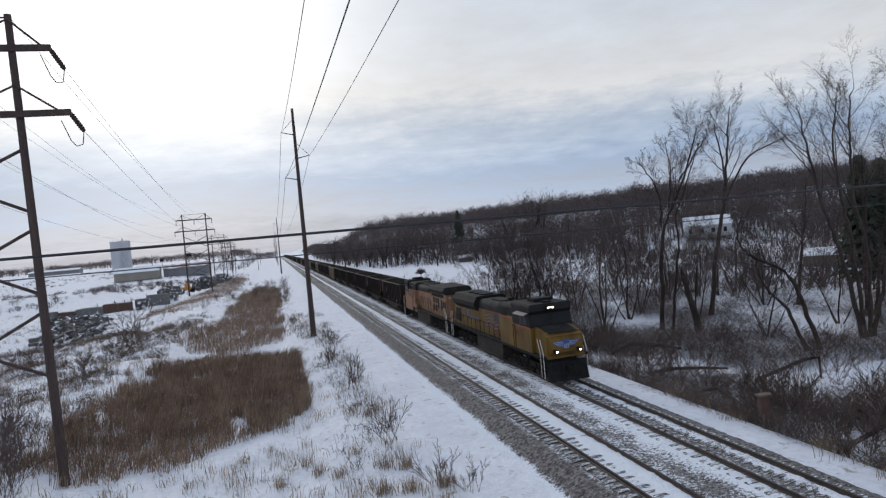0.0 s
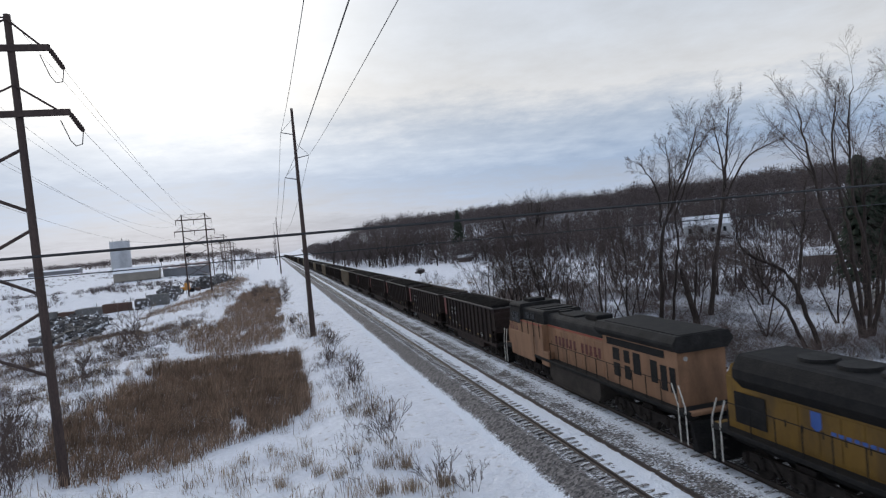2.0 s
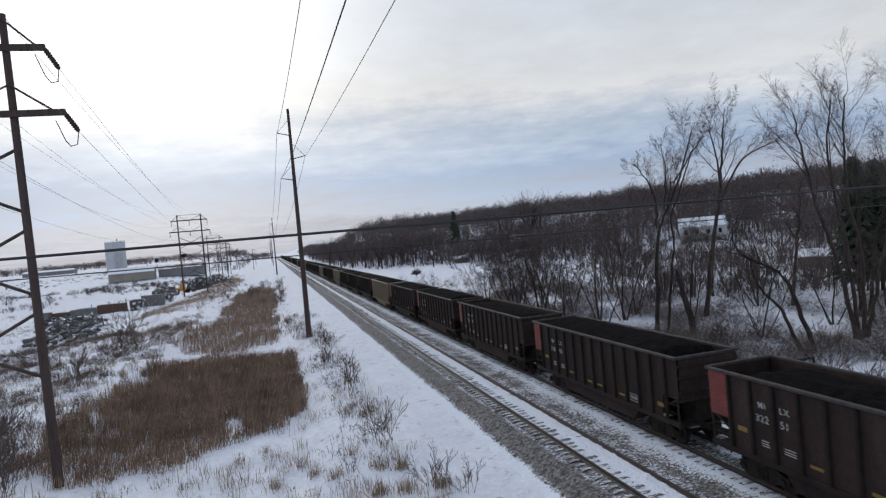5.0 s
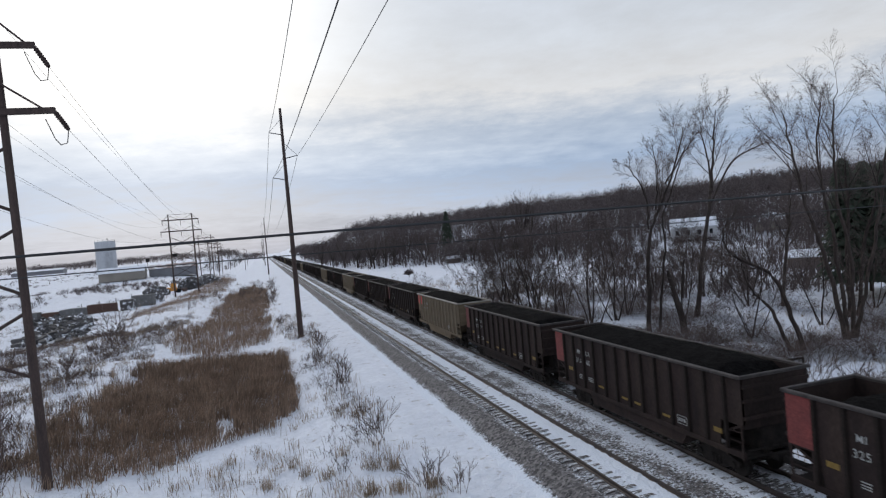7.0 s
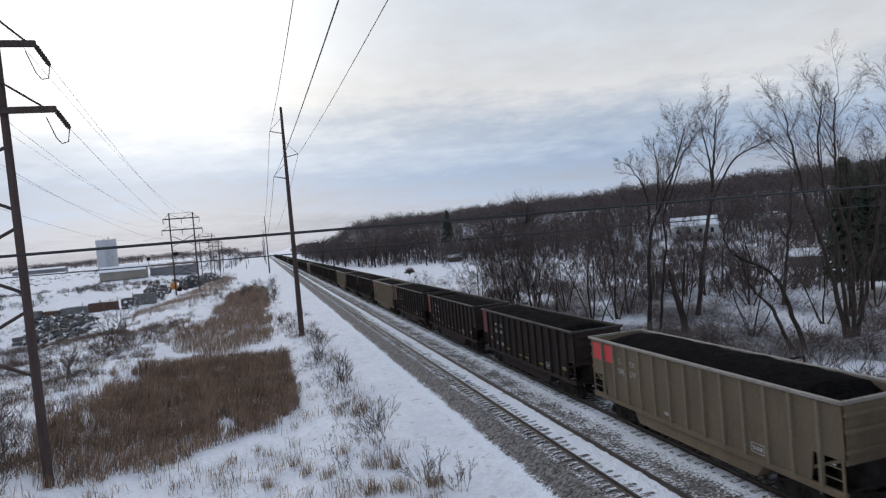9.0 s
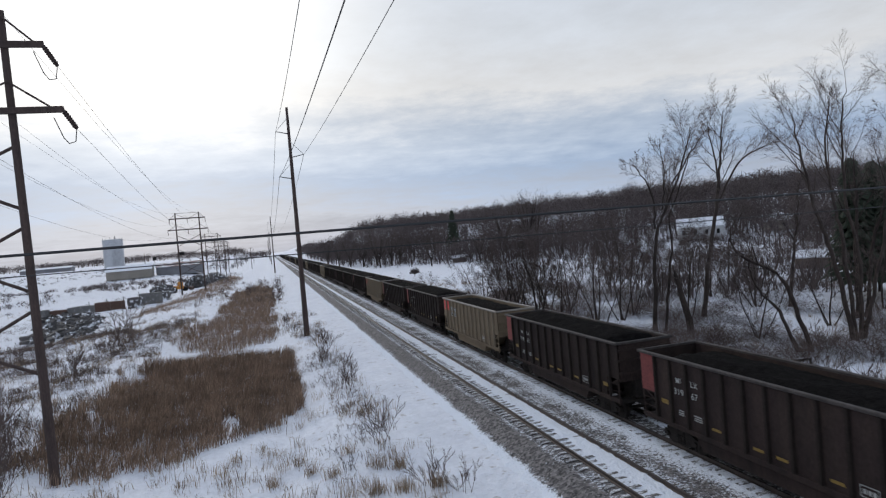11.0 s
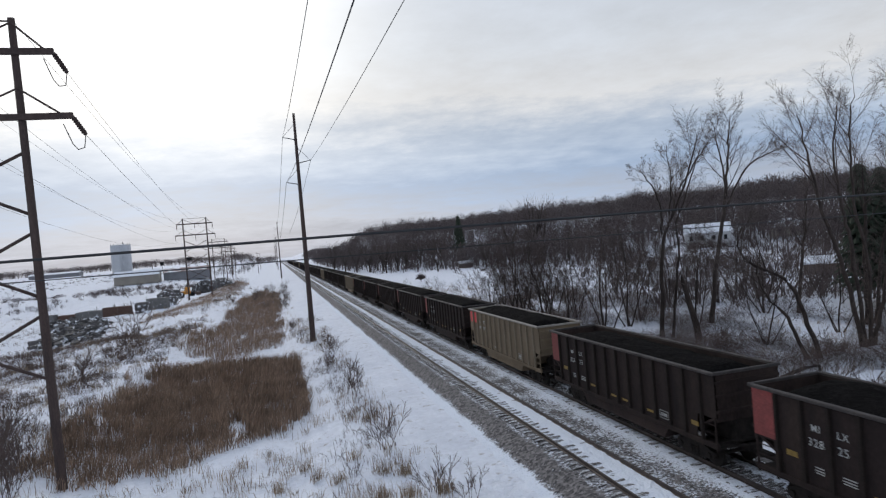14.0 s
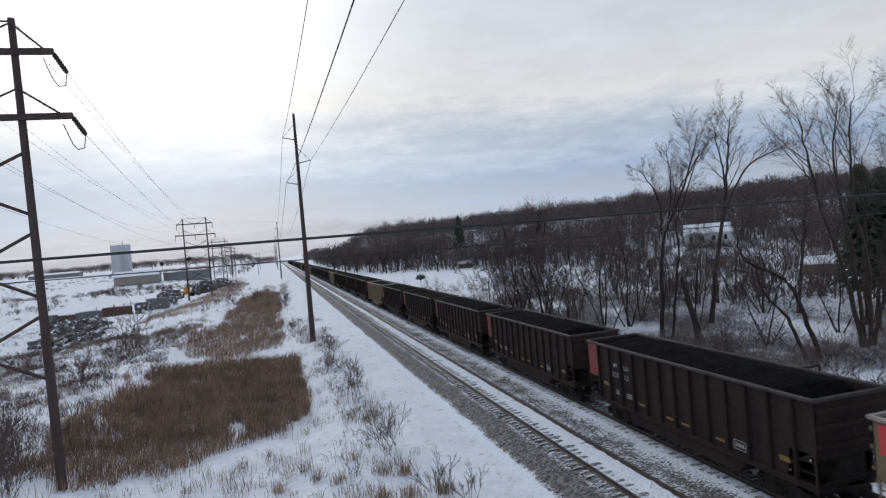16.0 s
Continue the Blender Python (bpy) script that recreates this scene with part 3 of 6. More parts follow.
    for y0, y1, z0, z1 in ((-0.30, 0.30, 1.72, 1.745), (-0.30, 0.30, 1.40, 1.425), (-0.30, -0.275, 1.40, 1.745), (0.275, 0.30, 1.40, 1.745),
                           (0.10, 0.2, 1.50, 1.64), (-0.05, 0.05, 1.50, 1.64), (-0.2, -0.10, 1.50, 1.64)):
        plate(bm, -1.466, yc + y0, yc + y1, z0, z1)
    part("stencil_box", bm, MARK_WHITE, ob, "white stencilled box")
    return ob


CREAM_CARS = {6, 10, 13, 19, 24, 31, 37, 45}
NUMBERS = {0: "323 87", 1: "322 51", 2: "326 45", 3: "325 08", 4: "311 60", 5: "315 11", 7: "321 84", 8: "319 67", 9: "319 62", 11: "328 25", 12: "321 73", 14: "321 13"}
CREAM_NUMBERS = {6: ("505", "277"), 10: ("506", "646"), 13: ("505", "787")}
STEP = (CAR_LEN - 1.95) / 12


def build_train():
    dark, cream = coal_car(False), coal_car(True)
    first_cream = min(CREAM_CARS)
    train = []
    for i in range(62):
        if i == 0:
            ob = dark
        elif i == first_cream:
            ob = cream
        else:
            ob = copy_thing(cream if i in CREAM_CARS else dark, Matrix())
        train.append((ob, 31.27 + PITCH * i))
    for i, (ob, y) in enumerate(train):
        add_mesh("coal_load", LOADS[(i * 7 + i // 3) % 3], ob)["label"] = "heaped black coal"
    for i, text in NUMBERS.items():
        a, b = text.split()
        car = train[i][0]
        y1, y2 = -1.1 - STEP - 0.28, -1.1 - 2 * STEP - 0.20
        lettering("reporting_mark", "MI", 0.31, -1.468, y1 - 0.02, 2.98, MARK_WHITE, car, spacing=1.2)
        lettering("reporting_mark", "LX", 0.31, -1.468, y2, 2.98, MARK_WHITE, car, spacing=1.2)
        lettering("car_number", a, 0.36, -1.468, y1 + 0.12, 2.50, MARK_WHITE, car, spacing=1.15)
        lettering("car_number", b, 0.36, -1.468, y2, 2.50, MARK_WHITE, car, spacing=1.15)
    for i, (a, b) in CREAM_NUMBERS.items():
        car = train[i][0]
        y1, y2 = -1.1 - STEP - 0.26, -1.1 - 2 * STEP - 0.16
        for yy, up, low in ((y1, "C", a), (y2, "TX", b)):
            ink = LOCO_BLACK if i == 10 else MARK_WHITE
            if i == 10:
                for z0, z1 in ((2.98, 3.32), (2.52, 2.86)):
                    bm = bmesh.new()
                    plate(bm, -1.466, yy - 0.70, yy + 0.08, z0, z1)
                    part("number_patch", bm, MARK_WHITE, car, "white painted patch")
            lettering("reporting_mark", up, 0.34, -1.473, yy - 0.02, 3.03, ink, car)
            lettering("car_number", low, 0.34, -1.473, yy, 2.57, ink, car)
    return train


# ---------------------------------------------------------------- locomotives
LOCO_AXLE = axle_mesh(0.53)


def loco_truck_mesh():
    bm = bmesh.new()
    out = [(-2.75, 0.80), (-2.3, 0.98), (2.3, 0.98), (2.75, 0.80), (2.75, 0.55), (2.35, 0.36), (1.8, 0.62), (1.0, 0.62), (0.5, 0.36), (-0.5, 0.36), (-1.0, 0.62), (-1.8, 0.62), (-2.35, 0.36), (-2.75, 0.55)]
    for s in (-1, 1):
        prism(bm, out, s * 1.0, s * 1.14)
        for k in (-2.1, 0.0, 2.1):
            rod(bm, (s * 1.08, k, 0.53), (s * 1.24, k, 0.53), 0.17, sides=12)
            rod(bm, (s * 1.17, k + 0.38, 0.55), (s * 1.17, k + 0.38, 0.95), 0.10, sides=8)
            rod(bm, (s * 1.17, k - 0.38, 0.55), (s * 1.17, k - 0.38, 0.95), 0.10, sides=8)
        rod(bm, (s * 1.18, 0.9, 0.5), (s * 1.18, 1.3, 1.0), 0.06, sides=8)
    box(bm, -1.0, 1.0, -0.4, 0.4, 0.6, 1.15)
    me = bpy.data.meshes.new("loco_truck")
    bm.to_mesh(me)
    bm.free()
    me.materials.append(TRUCK)
    return me


LOCO_TRUCK = loco_truck_mesh()


def extrude_y(bm, outline, y0, y1):
    """A hull with the cross-section [(x, z)] from y0 to y1."""
    a = [bm.verts.new((x, y0, z)) for x, z in outline]
    b = [bm.verts.new((x, y1, z)) for x, z in outline]
    k = len(outline)
    bm.faces.new(a)
    bm.faces.new(b[::-1])
    for i in range(k):
        bm.faces.new((a[i], b[i], b[(i + 1) % k], a[(i + 1) % k]))
    bmesh.ops.recalc_face_normals(bm, faces=bm.faces[:])
    return bm


def hood_outline(w, z0, z1, r):
    pts = [(-w, z0), (-w, z1 - r)]
    pts += [(-w + r - r * math.cos(a), z1 - r + r * math.sin(a)) for a in (0.4, 0.8, 1.2)]
    pts += [(-w + r, z1), (w - r, z1)]
    pts += [(w - r + r * math.cos(a), z1 - r + r * math.sin(a)) for a in (1.2, 0.8, 0.4)]
    return pts + [(w, z1 - r), (w, z0)]


def running_gear(ob, length, truck_y, tank, paint):
    """Frame, deck, trucks, fuel tank, couplers and plough: what both engines share."""
    bm = bmesh.new()
    box(bm, -1.52, 1.52, 0.7, length - 0.7, 1.50, 1.68, 0.02)
    box(bm, -0.8, 0.8, 0.9, length - 0.9, 1.0, 1.5)
    part("deck", bm, LOCO_BLACK, ob)
    bm = bmesh.new()
    prism(bm, [(tank[0], 1.45), (tank[0], 0.75), (tank[0] + 0.35, 0.38), (tank[1] - 0.35, 0.38), (tank[1], 0.75), (tank[1], 1.45)], -1.42, 1.42)
    part("fuel_tank", bm, TANK_GRIME, ob, "grimy grey fuel tank")
    for y in truck_y:
        tr = add_mesh("truck", LOCO_TRUCK, ob, (0, y, 0))
        for d in (-2.1, 0, 2.1):
            add_mesh("wheelset", LOCO_AXLE, tr, (0, d, 0.53))
    for y, d in ((0.0, 1), (length, -1)):
        bm = bmesh.new()
        prism(bm, [(y + d * 0.35, 0.12), (y + d * 0.75, 0.12), (y + d * 0.85, 1.3), (y + d * 0.70, 1.3)], -1.32, 1.32)
        box(bm, -0.14, 0.14, min(y, y + d * 0.8), max(y, y + d * 0.8), 0.76, 1.02, 0.03)
        part("pilot", bm, LOCO_BLACK, ob, "black snow plough and coupler")
        bm = bmesh.new()
        box(bm, -1.30, 1.30, min(y + d * 0.62, y + d * 0.92), max(y + d * 0.62, y + d * 0.92), 1.52, 1.70, 0.04)
        part("anticlimber", bm, paint, ob)
        bm = bmesh.new()
        for x in (-0.35, 0.35):
            rod(bm, (x, y + d * 0.55, 1.25), (x * 1.2, y + d * 0.35, 0.45), 0.04, sides=6)
        part("air_hose", bm, TRUCK, ob)
        for s in (-1, 1):
            bm = bmesh.new()
            for yy in (0.80, 1.25):
                pts = [(s * 1.50, y + d * yy, 0.35), (s * 1.50, y + d * yy, 1.9), (s * 1.50, y + d * (yy + 0.35), 2.75)]
                for p, q in zip(pts, pts[1:]):
                    rod(bm, p, q, 0.025, sides=6)
            part("grab_rail", bm, RAIL_WHITE, ob, "white step handrail")
            bm = bmesh.new()
            for z in (0.45, 0.8, 1.15):
                box(bm, min(s * 1.2, s * 1.5), max(s * 1.2, s * 1.5), min(y + d * 0.8, y + d * 1.25), max(y + d * 0.8, y + d * 1.25), z, z + 0.04)
            part("steps", bm, LOCO_BLACK, ob)


def handrail(ob, y0, y1, step=1.15):
    for s in (-1, 1):
        k = round((y1 - y0) / step)
        for i in range(k + 1):
            y = y0 + (y1 - y0) * i / k
            bm = bmesh.new()
            rod(bm, (s * 1.49, y, 1.66), (s * 1.49, y, 2.72), 0.022, sides=6)
            part("stanchion", bm, LOCO_BLACK, ob)
        bm = bmesh.new()
        rod(bm, (s * 1.49, y0, 2.72), (s * 1.49, y1, 2.72), 0.018, sides=6)
        part("handrail", bm, LOCO_BLACK, ob)


def door_lines(ob, x, ys, z0, z1, paint):
    """Hood doors: shallow panels proud of the hood side."""
    for a, b in zip(ys, ys[1:]):
        bm = bmesh.new()
        box(bm, x - 0.02, x + 0.01, a + 0.03, b - 0.03, z0, z1, 0.008)
        door = part("hood_door", bm, paint, ob)
        bm = bmesh.new()
        out = -0.03 if x < 0 else 0.03
        box(bm, min(x, x + out), max(x, x + out), b - 0.16, b - 0.11, (z0 + z1) / 2 - 0.12, (z0 + z1) / 2 + 0.12)
        part("latch", bm, LOCO_BLACK, door)


def lead_locomotive():
    """y = 0 at the front coupler, the tail at y = 22.6."""
    ob = thing("locomotive", label="yellow and grey six-axle diesel locomotive with lit headlights", category="locomotive")
    running_gear(ob, 22.6, (4.6, 18.0), (8.3, 14.3), YELLOW)
    # nose
    bm = bmesh.new()
    prism(bm, [(0.55, 1.68), (0.55, 2.78), (0.80, 3.08), (2.5, 3.35), (2.5, 1.68)], -1.25, 1.25)
    bmesh.ops.bevel(bm, geom=[e for e in bm.edges if abs(e.verts[0].co.y - e.verts[1].co.y) < 0.01 and abs(e.verts[0].co.x) == 1.25 == abs(e.verts[1].co.x) and e.verts[0].co.y < 1.2], offset=0.22, segments=3, affect="EDGES")
    part("nose", bm, YELLOW, ob)
    bm = bmesh.new()
    prism(bm, [(0.86, 3.096), (2.5, 3.356), (2.5, 3.376), (0.86, 3.116)], -1.0, 1.0)
    part("nose_top", bm, LOCO_GREY, ob, "grey anti-glare nose top")
    # cab
    bm = bmesh.new()
    prism(bm, [(2.5, 1.68), (2.5, 3.3), (5.6, 3.3), (5.6, 1.68)], -1.5, 1.5)
    part("cab", bm, YELLOW, ob)
    bm = bmesh.new()
    prism(bm, [(2.5, 3.3), (2.75, 4.15), (2.55, 4.35), (2.6, 4.68), (5.6, 4.72), (5.6, 3.3)], -1.5, 1.5)
    part("cab_upper", bm, LOCO_GREY, ob)
    bm = bmesh.new()
    extrude_y(bm, hood_outline(1.52, 4.55, 4.82, 0.2), 2.5, 5.7)
    part("cab_roof", bm, LOCO_GREY, ob, "dirty grey cab roof")
    bm = bmesh.new()
    prism(bm, [(2.49, 3.32), (2.735, 4.15), (2.535, 4.36), (2.53, 4.36), (2.715, 4.15), (2.47, 3.32)], -1.49, 1.49)
    part("windshield_surround", bm, LOCO_BLACK, ob, "black band round the windshield")
    for s in (-1, 1):
        bm = bmesh.new()
        prism(bm, [(2.50, 3.40), (2.715, 4.12), (2.69, 4.12), (2.475, 3.40)], s * 0.06, s * 1.42)
        part("windshield", bm, DARK_GLASS, ob, "dark sloped windshield")
        for y0, y1 in ((3.15, 3.75), (3.85, 4.3)):
            bm = bmesh.new()
            box(bm, s * 1.5 - 0.012, s * 1.5 + 0.012, y0, y1, 3.42, 4.02)
            part("side_window", bm, DARK_GLASS, ob)
        bm = bmesh.new()
        prism(bm, [(2.75, 4.28), (4.7, 4.28), (4.7, 4.24), (2.75, 4.24)], s * 1.5, s * 1.86)
        bmesh.ops.rotate(bm, cent=(s * 1.5, 0, 4.28), matrix=Matrix.Rotation(radians(s * 22), 3, "Y"), verts=bm.verts)
        part("sunshade", bm, GALVANISED, ob, "light grey awning over cab window")
        rl = bmesh.new()
        for y in (5.2, 5.55):
            rod(rl, (s * 1.53, y, 1.7), (s * 1.53, y, 3.3), 0.02, sides=6)
        part("cab_grab_iron", rl, LOCO_BLACK, ob)
    # what stands on the cab roof and hood
    for x0, x1, y0, y1, h, nm in ((-0.62, 0.62, 3.6, 4.8, 0.26, "air_conditioner"), (-0.30, 0.30, 2.85, 3.25, 0.12, "antenna_base"), (0.75, 1.05, 4.2, 4.5, 0.16, "antenna_base")):
        bm = bmesh.new()
        box(bm, x0, x1, y0, y1, 4.81, 4.82 + h, 0.04)
        part(nm, bm, LOCO_BLACK, ob)
    for y in (6.4, 7.6):
        bm = bmesh.new()
        rod(bm, (-1.1, y, 4.68), (1.1, y, 4.68), 0.03, sides=6)
        rod(bm, (-1.1, y, 4.5), (-1.1, y, 4.68), 0.03, sides=6)
        rod(bm, (1.1, y, 4.5), (1.1, y, 4.68), 0.03, sides=6)
        part("roof_rail", bm, LOCO_BLACK, ob)
    # lights
    bm = bmesh.new()
    box(bm, -0.32, 0.32, 2.42, 2.62, 4.36, 4.66, 0.03)
    part("headlight_box", bm, LOCO_BLACK, ob)
    for x, y, z, r in ((-0.13, 2.415, 4.52, 0.055), (0.13, 2.415, 4.52, 0.055), (-0.80, 0.22, 2.0, 0.055), (0.80, 0.22, 2.0, 0.055)):
        bm = bmesh.new()
        rod(bm, (x, y, z), (x, y - 0.03, z), r, sides=16)
        part("headlight", bm, LAMP_ON, ob, "bright lit headlight")
        if z < 3:
            bm = bmesh.new()
            box(bm, x - 0.12, x + 0.12, y + 0.003, y + 0.42, z - 0.12, z + 0.12, 0.02)
            part("ditch_light_box", bm, LOCO_BLACK, ob)
    # winged crest on the nose as plain shapes
    for z, hw in ((2.58, 0.92), (2.48, 0.82), (2.38, 0.70), (2.29, 0.58)):
        for s in (-1, 1):
            bm = bmesh.new()
            box(bm, min(s * 0.2, s * hw), max(s * 0.2, s * hw), 0.540, 0.546, z - 0.03, z + 0.03)
            part("crest_bar", bm, BLUE_MARK, ob)
    for z, hw in ((2.53, 0.86), (2.43, 0.75), (2.335, 0.62)):
        for s in (-1, 1):
            bm = bmesh.new()
            box(bm, min(s * 0.2, s * hw), max(s * 0.2, s * hw), 0.540, 0.546, z - 0.018, z + 0.018)
            part("crest_bar", bm, MARK_WHITE, ob)
    bm = bmesh.new()
    prism(bm, [(0.536, 2.12), (0.536, 2.66), (0.543, 2.66), (0.543, 2.12)], -0.2, 0.2)
    part("crest", bm, BLUE_MARK, ob, "blue shield-shaped crest")
    bm = bmesh.new()
    for x in (-0.13, 0.0, 0.13):
        box(bm, x - 0.03, x + 0.03, 0.530, 0.535, 2.14, 2.42)
    part("crest_stripe", bm, MARK_WHITE, ob)
    # hood from the cab back
    bm = bmesh.new()
    extrude_y(bm, hood_outline(1.46, 1.68, 3.78, 0.02), 5.6, 8.4)
    part("equipment_cabinet", bm, YELLOW, ob)
    bm = bmesh.new()
    extrude_y(bm, hood_outline(1.46, 3.78, 4.6, 0.3), 5.6, 8.4)
    part("cabinet_top", bm, LOCO_GREY, ob)
    bm = bmesh.new()
    for s in (-1, 1):
        box(bm, s * 1.465 - 0.012, s * 1.465 + 0.012, 6.7, 8.1, 3.72, 4.28)
    part("intake_grille", bm, LOCO_BLACK, ob, "black air intake grille")
    bm = bmesh.new()
    extrude_y(bm, hood_outline(1.12, 1.68, 3.62, 0.02), 8.4, 21.3)
    part("engine_hood", bm, YELLOW, ob)
    bm = bmesh.new()
    extrude_y(bm, hood_outline(1.14, 3.62, 4.36, 0.42), 8.4, 13.9)
    part("hood_top", bm, LOCO_GREY, ob, "rounded grey hood top")
    bm = bmesh.new()
    extrude_y(bm, [(-1.5, 3.72), (-1.5, 4.05), (-1.22, 4.5), (-1.0, 4.55), (1.0, 4.55), (1.22, 4.5), (1.5, 4.05), (1.5, 3.72), (1.12, 3.3), (-1.12, 3.3)], 14.2, 20.5)
    part("radiator", bm, LOCO_BLACK, ob, "flared black radiator housing")
    for y in (15.1, 16.6, 18.1):
        bm = bmesh.new()
        rod(bm, (0, y, 4.55), (0, y, 4.68), 0.62, sides=20)
        part("radiator_fan", bm, LOCO_GREY, ob)
    bm = bmesh.new()
    prism(bm, [(20.5, 3.6), (20.5, 4.3), (21.0, 4.1), (21.3, 3.6)], -1.1, 1.1)
    part("tail_hood", bm, YELLOW, ob)
    bm = bmesh.new()
    box(bm, -0.55, 0.55, 10.2, 12.4, 4.34, 4.46, 0.04)
    rod(bm, (0.0, 9.3, 4.3), (0.0, 9.3, 4.62), 0.09, sides=8)
    for k in (-0.28, 0.0, 0.28):
        rod(bm, (k, 9.3, 4.62), (k, 8.95, 4.66), 0.06, 0.09, sides=8)
    part("exhaust_and_horn", bm, LOCO_BLACK, ob)
    bm = bmesh.new()
    for s in (-1, 1):
        box(bm, s * 1.125 - 0.012, s * 1.125 + 0.012, 8.45, 13.9, 3.60, 3.68)
        box(bm, s * 1.47 - 0.012, s * 1.47 + 0.012, 5.62, 8.38, 3.60, 3.69)
        box(bm, s * 1.505 - 0.006, s * 1.505 + 0.006, 2.55, 5.58, 3.24, 3.33)
    part("stripe", bm, RED_STRIPE, ob, "thin red stripe")
    for s in (-1, 1):
        door_lines(ob, s * 1.12, [8.5, 9.3, 10.1, 10.9, 11.7, 12.5, 13.3, 14.0, 14.8, 15.6, 16.4, 17.2, 18.0, 18.7], 1.8, 3.22, YELLOW)
        bm = bmesh.new()
        box(bm, s * 1.145 - 0.012, s * 1.145 + 0.012, 19.4, 20.9, 1.95, 3.1)
        part("rear_grille", bm, LOCO_BLACK, ob)
    # waving striped flag on the hood
    x = -1.158
    for k in range(9):
        bm = bmesh.new()
        z = 2.15 + 0.135 * k
        prev = None
        for i in range(15):
            y = 9.2 + 0.24 * i
            h = z + 0.11 * math.sin(i * 0.85) + 0.015 * i
            cur = (bm.verts.new((x, y, h - 0.062)), bm.verts.new((x, y, h + 0.062)))
            if prev and not (k > 4 and i < 6):
                bm.faces.new((prev[0], cur[0], cur[1], prev[1]))
            prev = cur
        part("flag_stripe", bm, FLAG_RED if k % 2 == 0 else FLAG_WHITE, ob)
    bm = bmesh.new()
    prism(bm, [(9.2, 2.85), (9.1, 3.45), (10.4, 3.55), (10.5, 2.9)], x - 0.006, x + 0.004)
    part("flag_canton", bm, FLAG_BLUE, ob)
    lettering("engine_number", "8475", 0.78, -1.512, 5.35, 2.55, NAME_RED, ob, "red engine number")
    bm = bmesh.new()
    prism(bm, [(17.1, 2.7), (17.1, 3.2), (17.5, 3.2), (17.5, 2.7), (17.3, 2.55)], -1.15, -1.135)
    part("side_crest", bm, BLUE_MARK, ob)
    bm = bmesh.new()
    for k in range(9):
        plate(bm, -1.146, 14.5 + 0.26 * k, 14.68 + 0.26 * k, 2.6, 2.72)
    part("slogan_bar", bm, BLUE_MARK, ob)
    handrail(ob, 8.6, 20.9)
    return ob


FLAG_RED = material("flag_red", (0.12, 0.034, 0.026), (0.08, 0.028, 0.022), 1.0, 0.6, bump=0)
FLAG_WHITE = material("flag_white", (0.18, 0.135, 0.09), (0.125, 0.095, 0.065), 1.0, 0.6, bump=0)
FLAG_BLUE = material("flag_blue", (0.028, 0.030, 0.042), (0.04, 0.042, 0.055), 1.0, 0.6, bump=0)


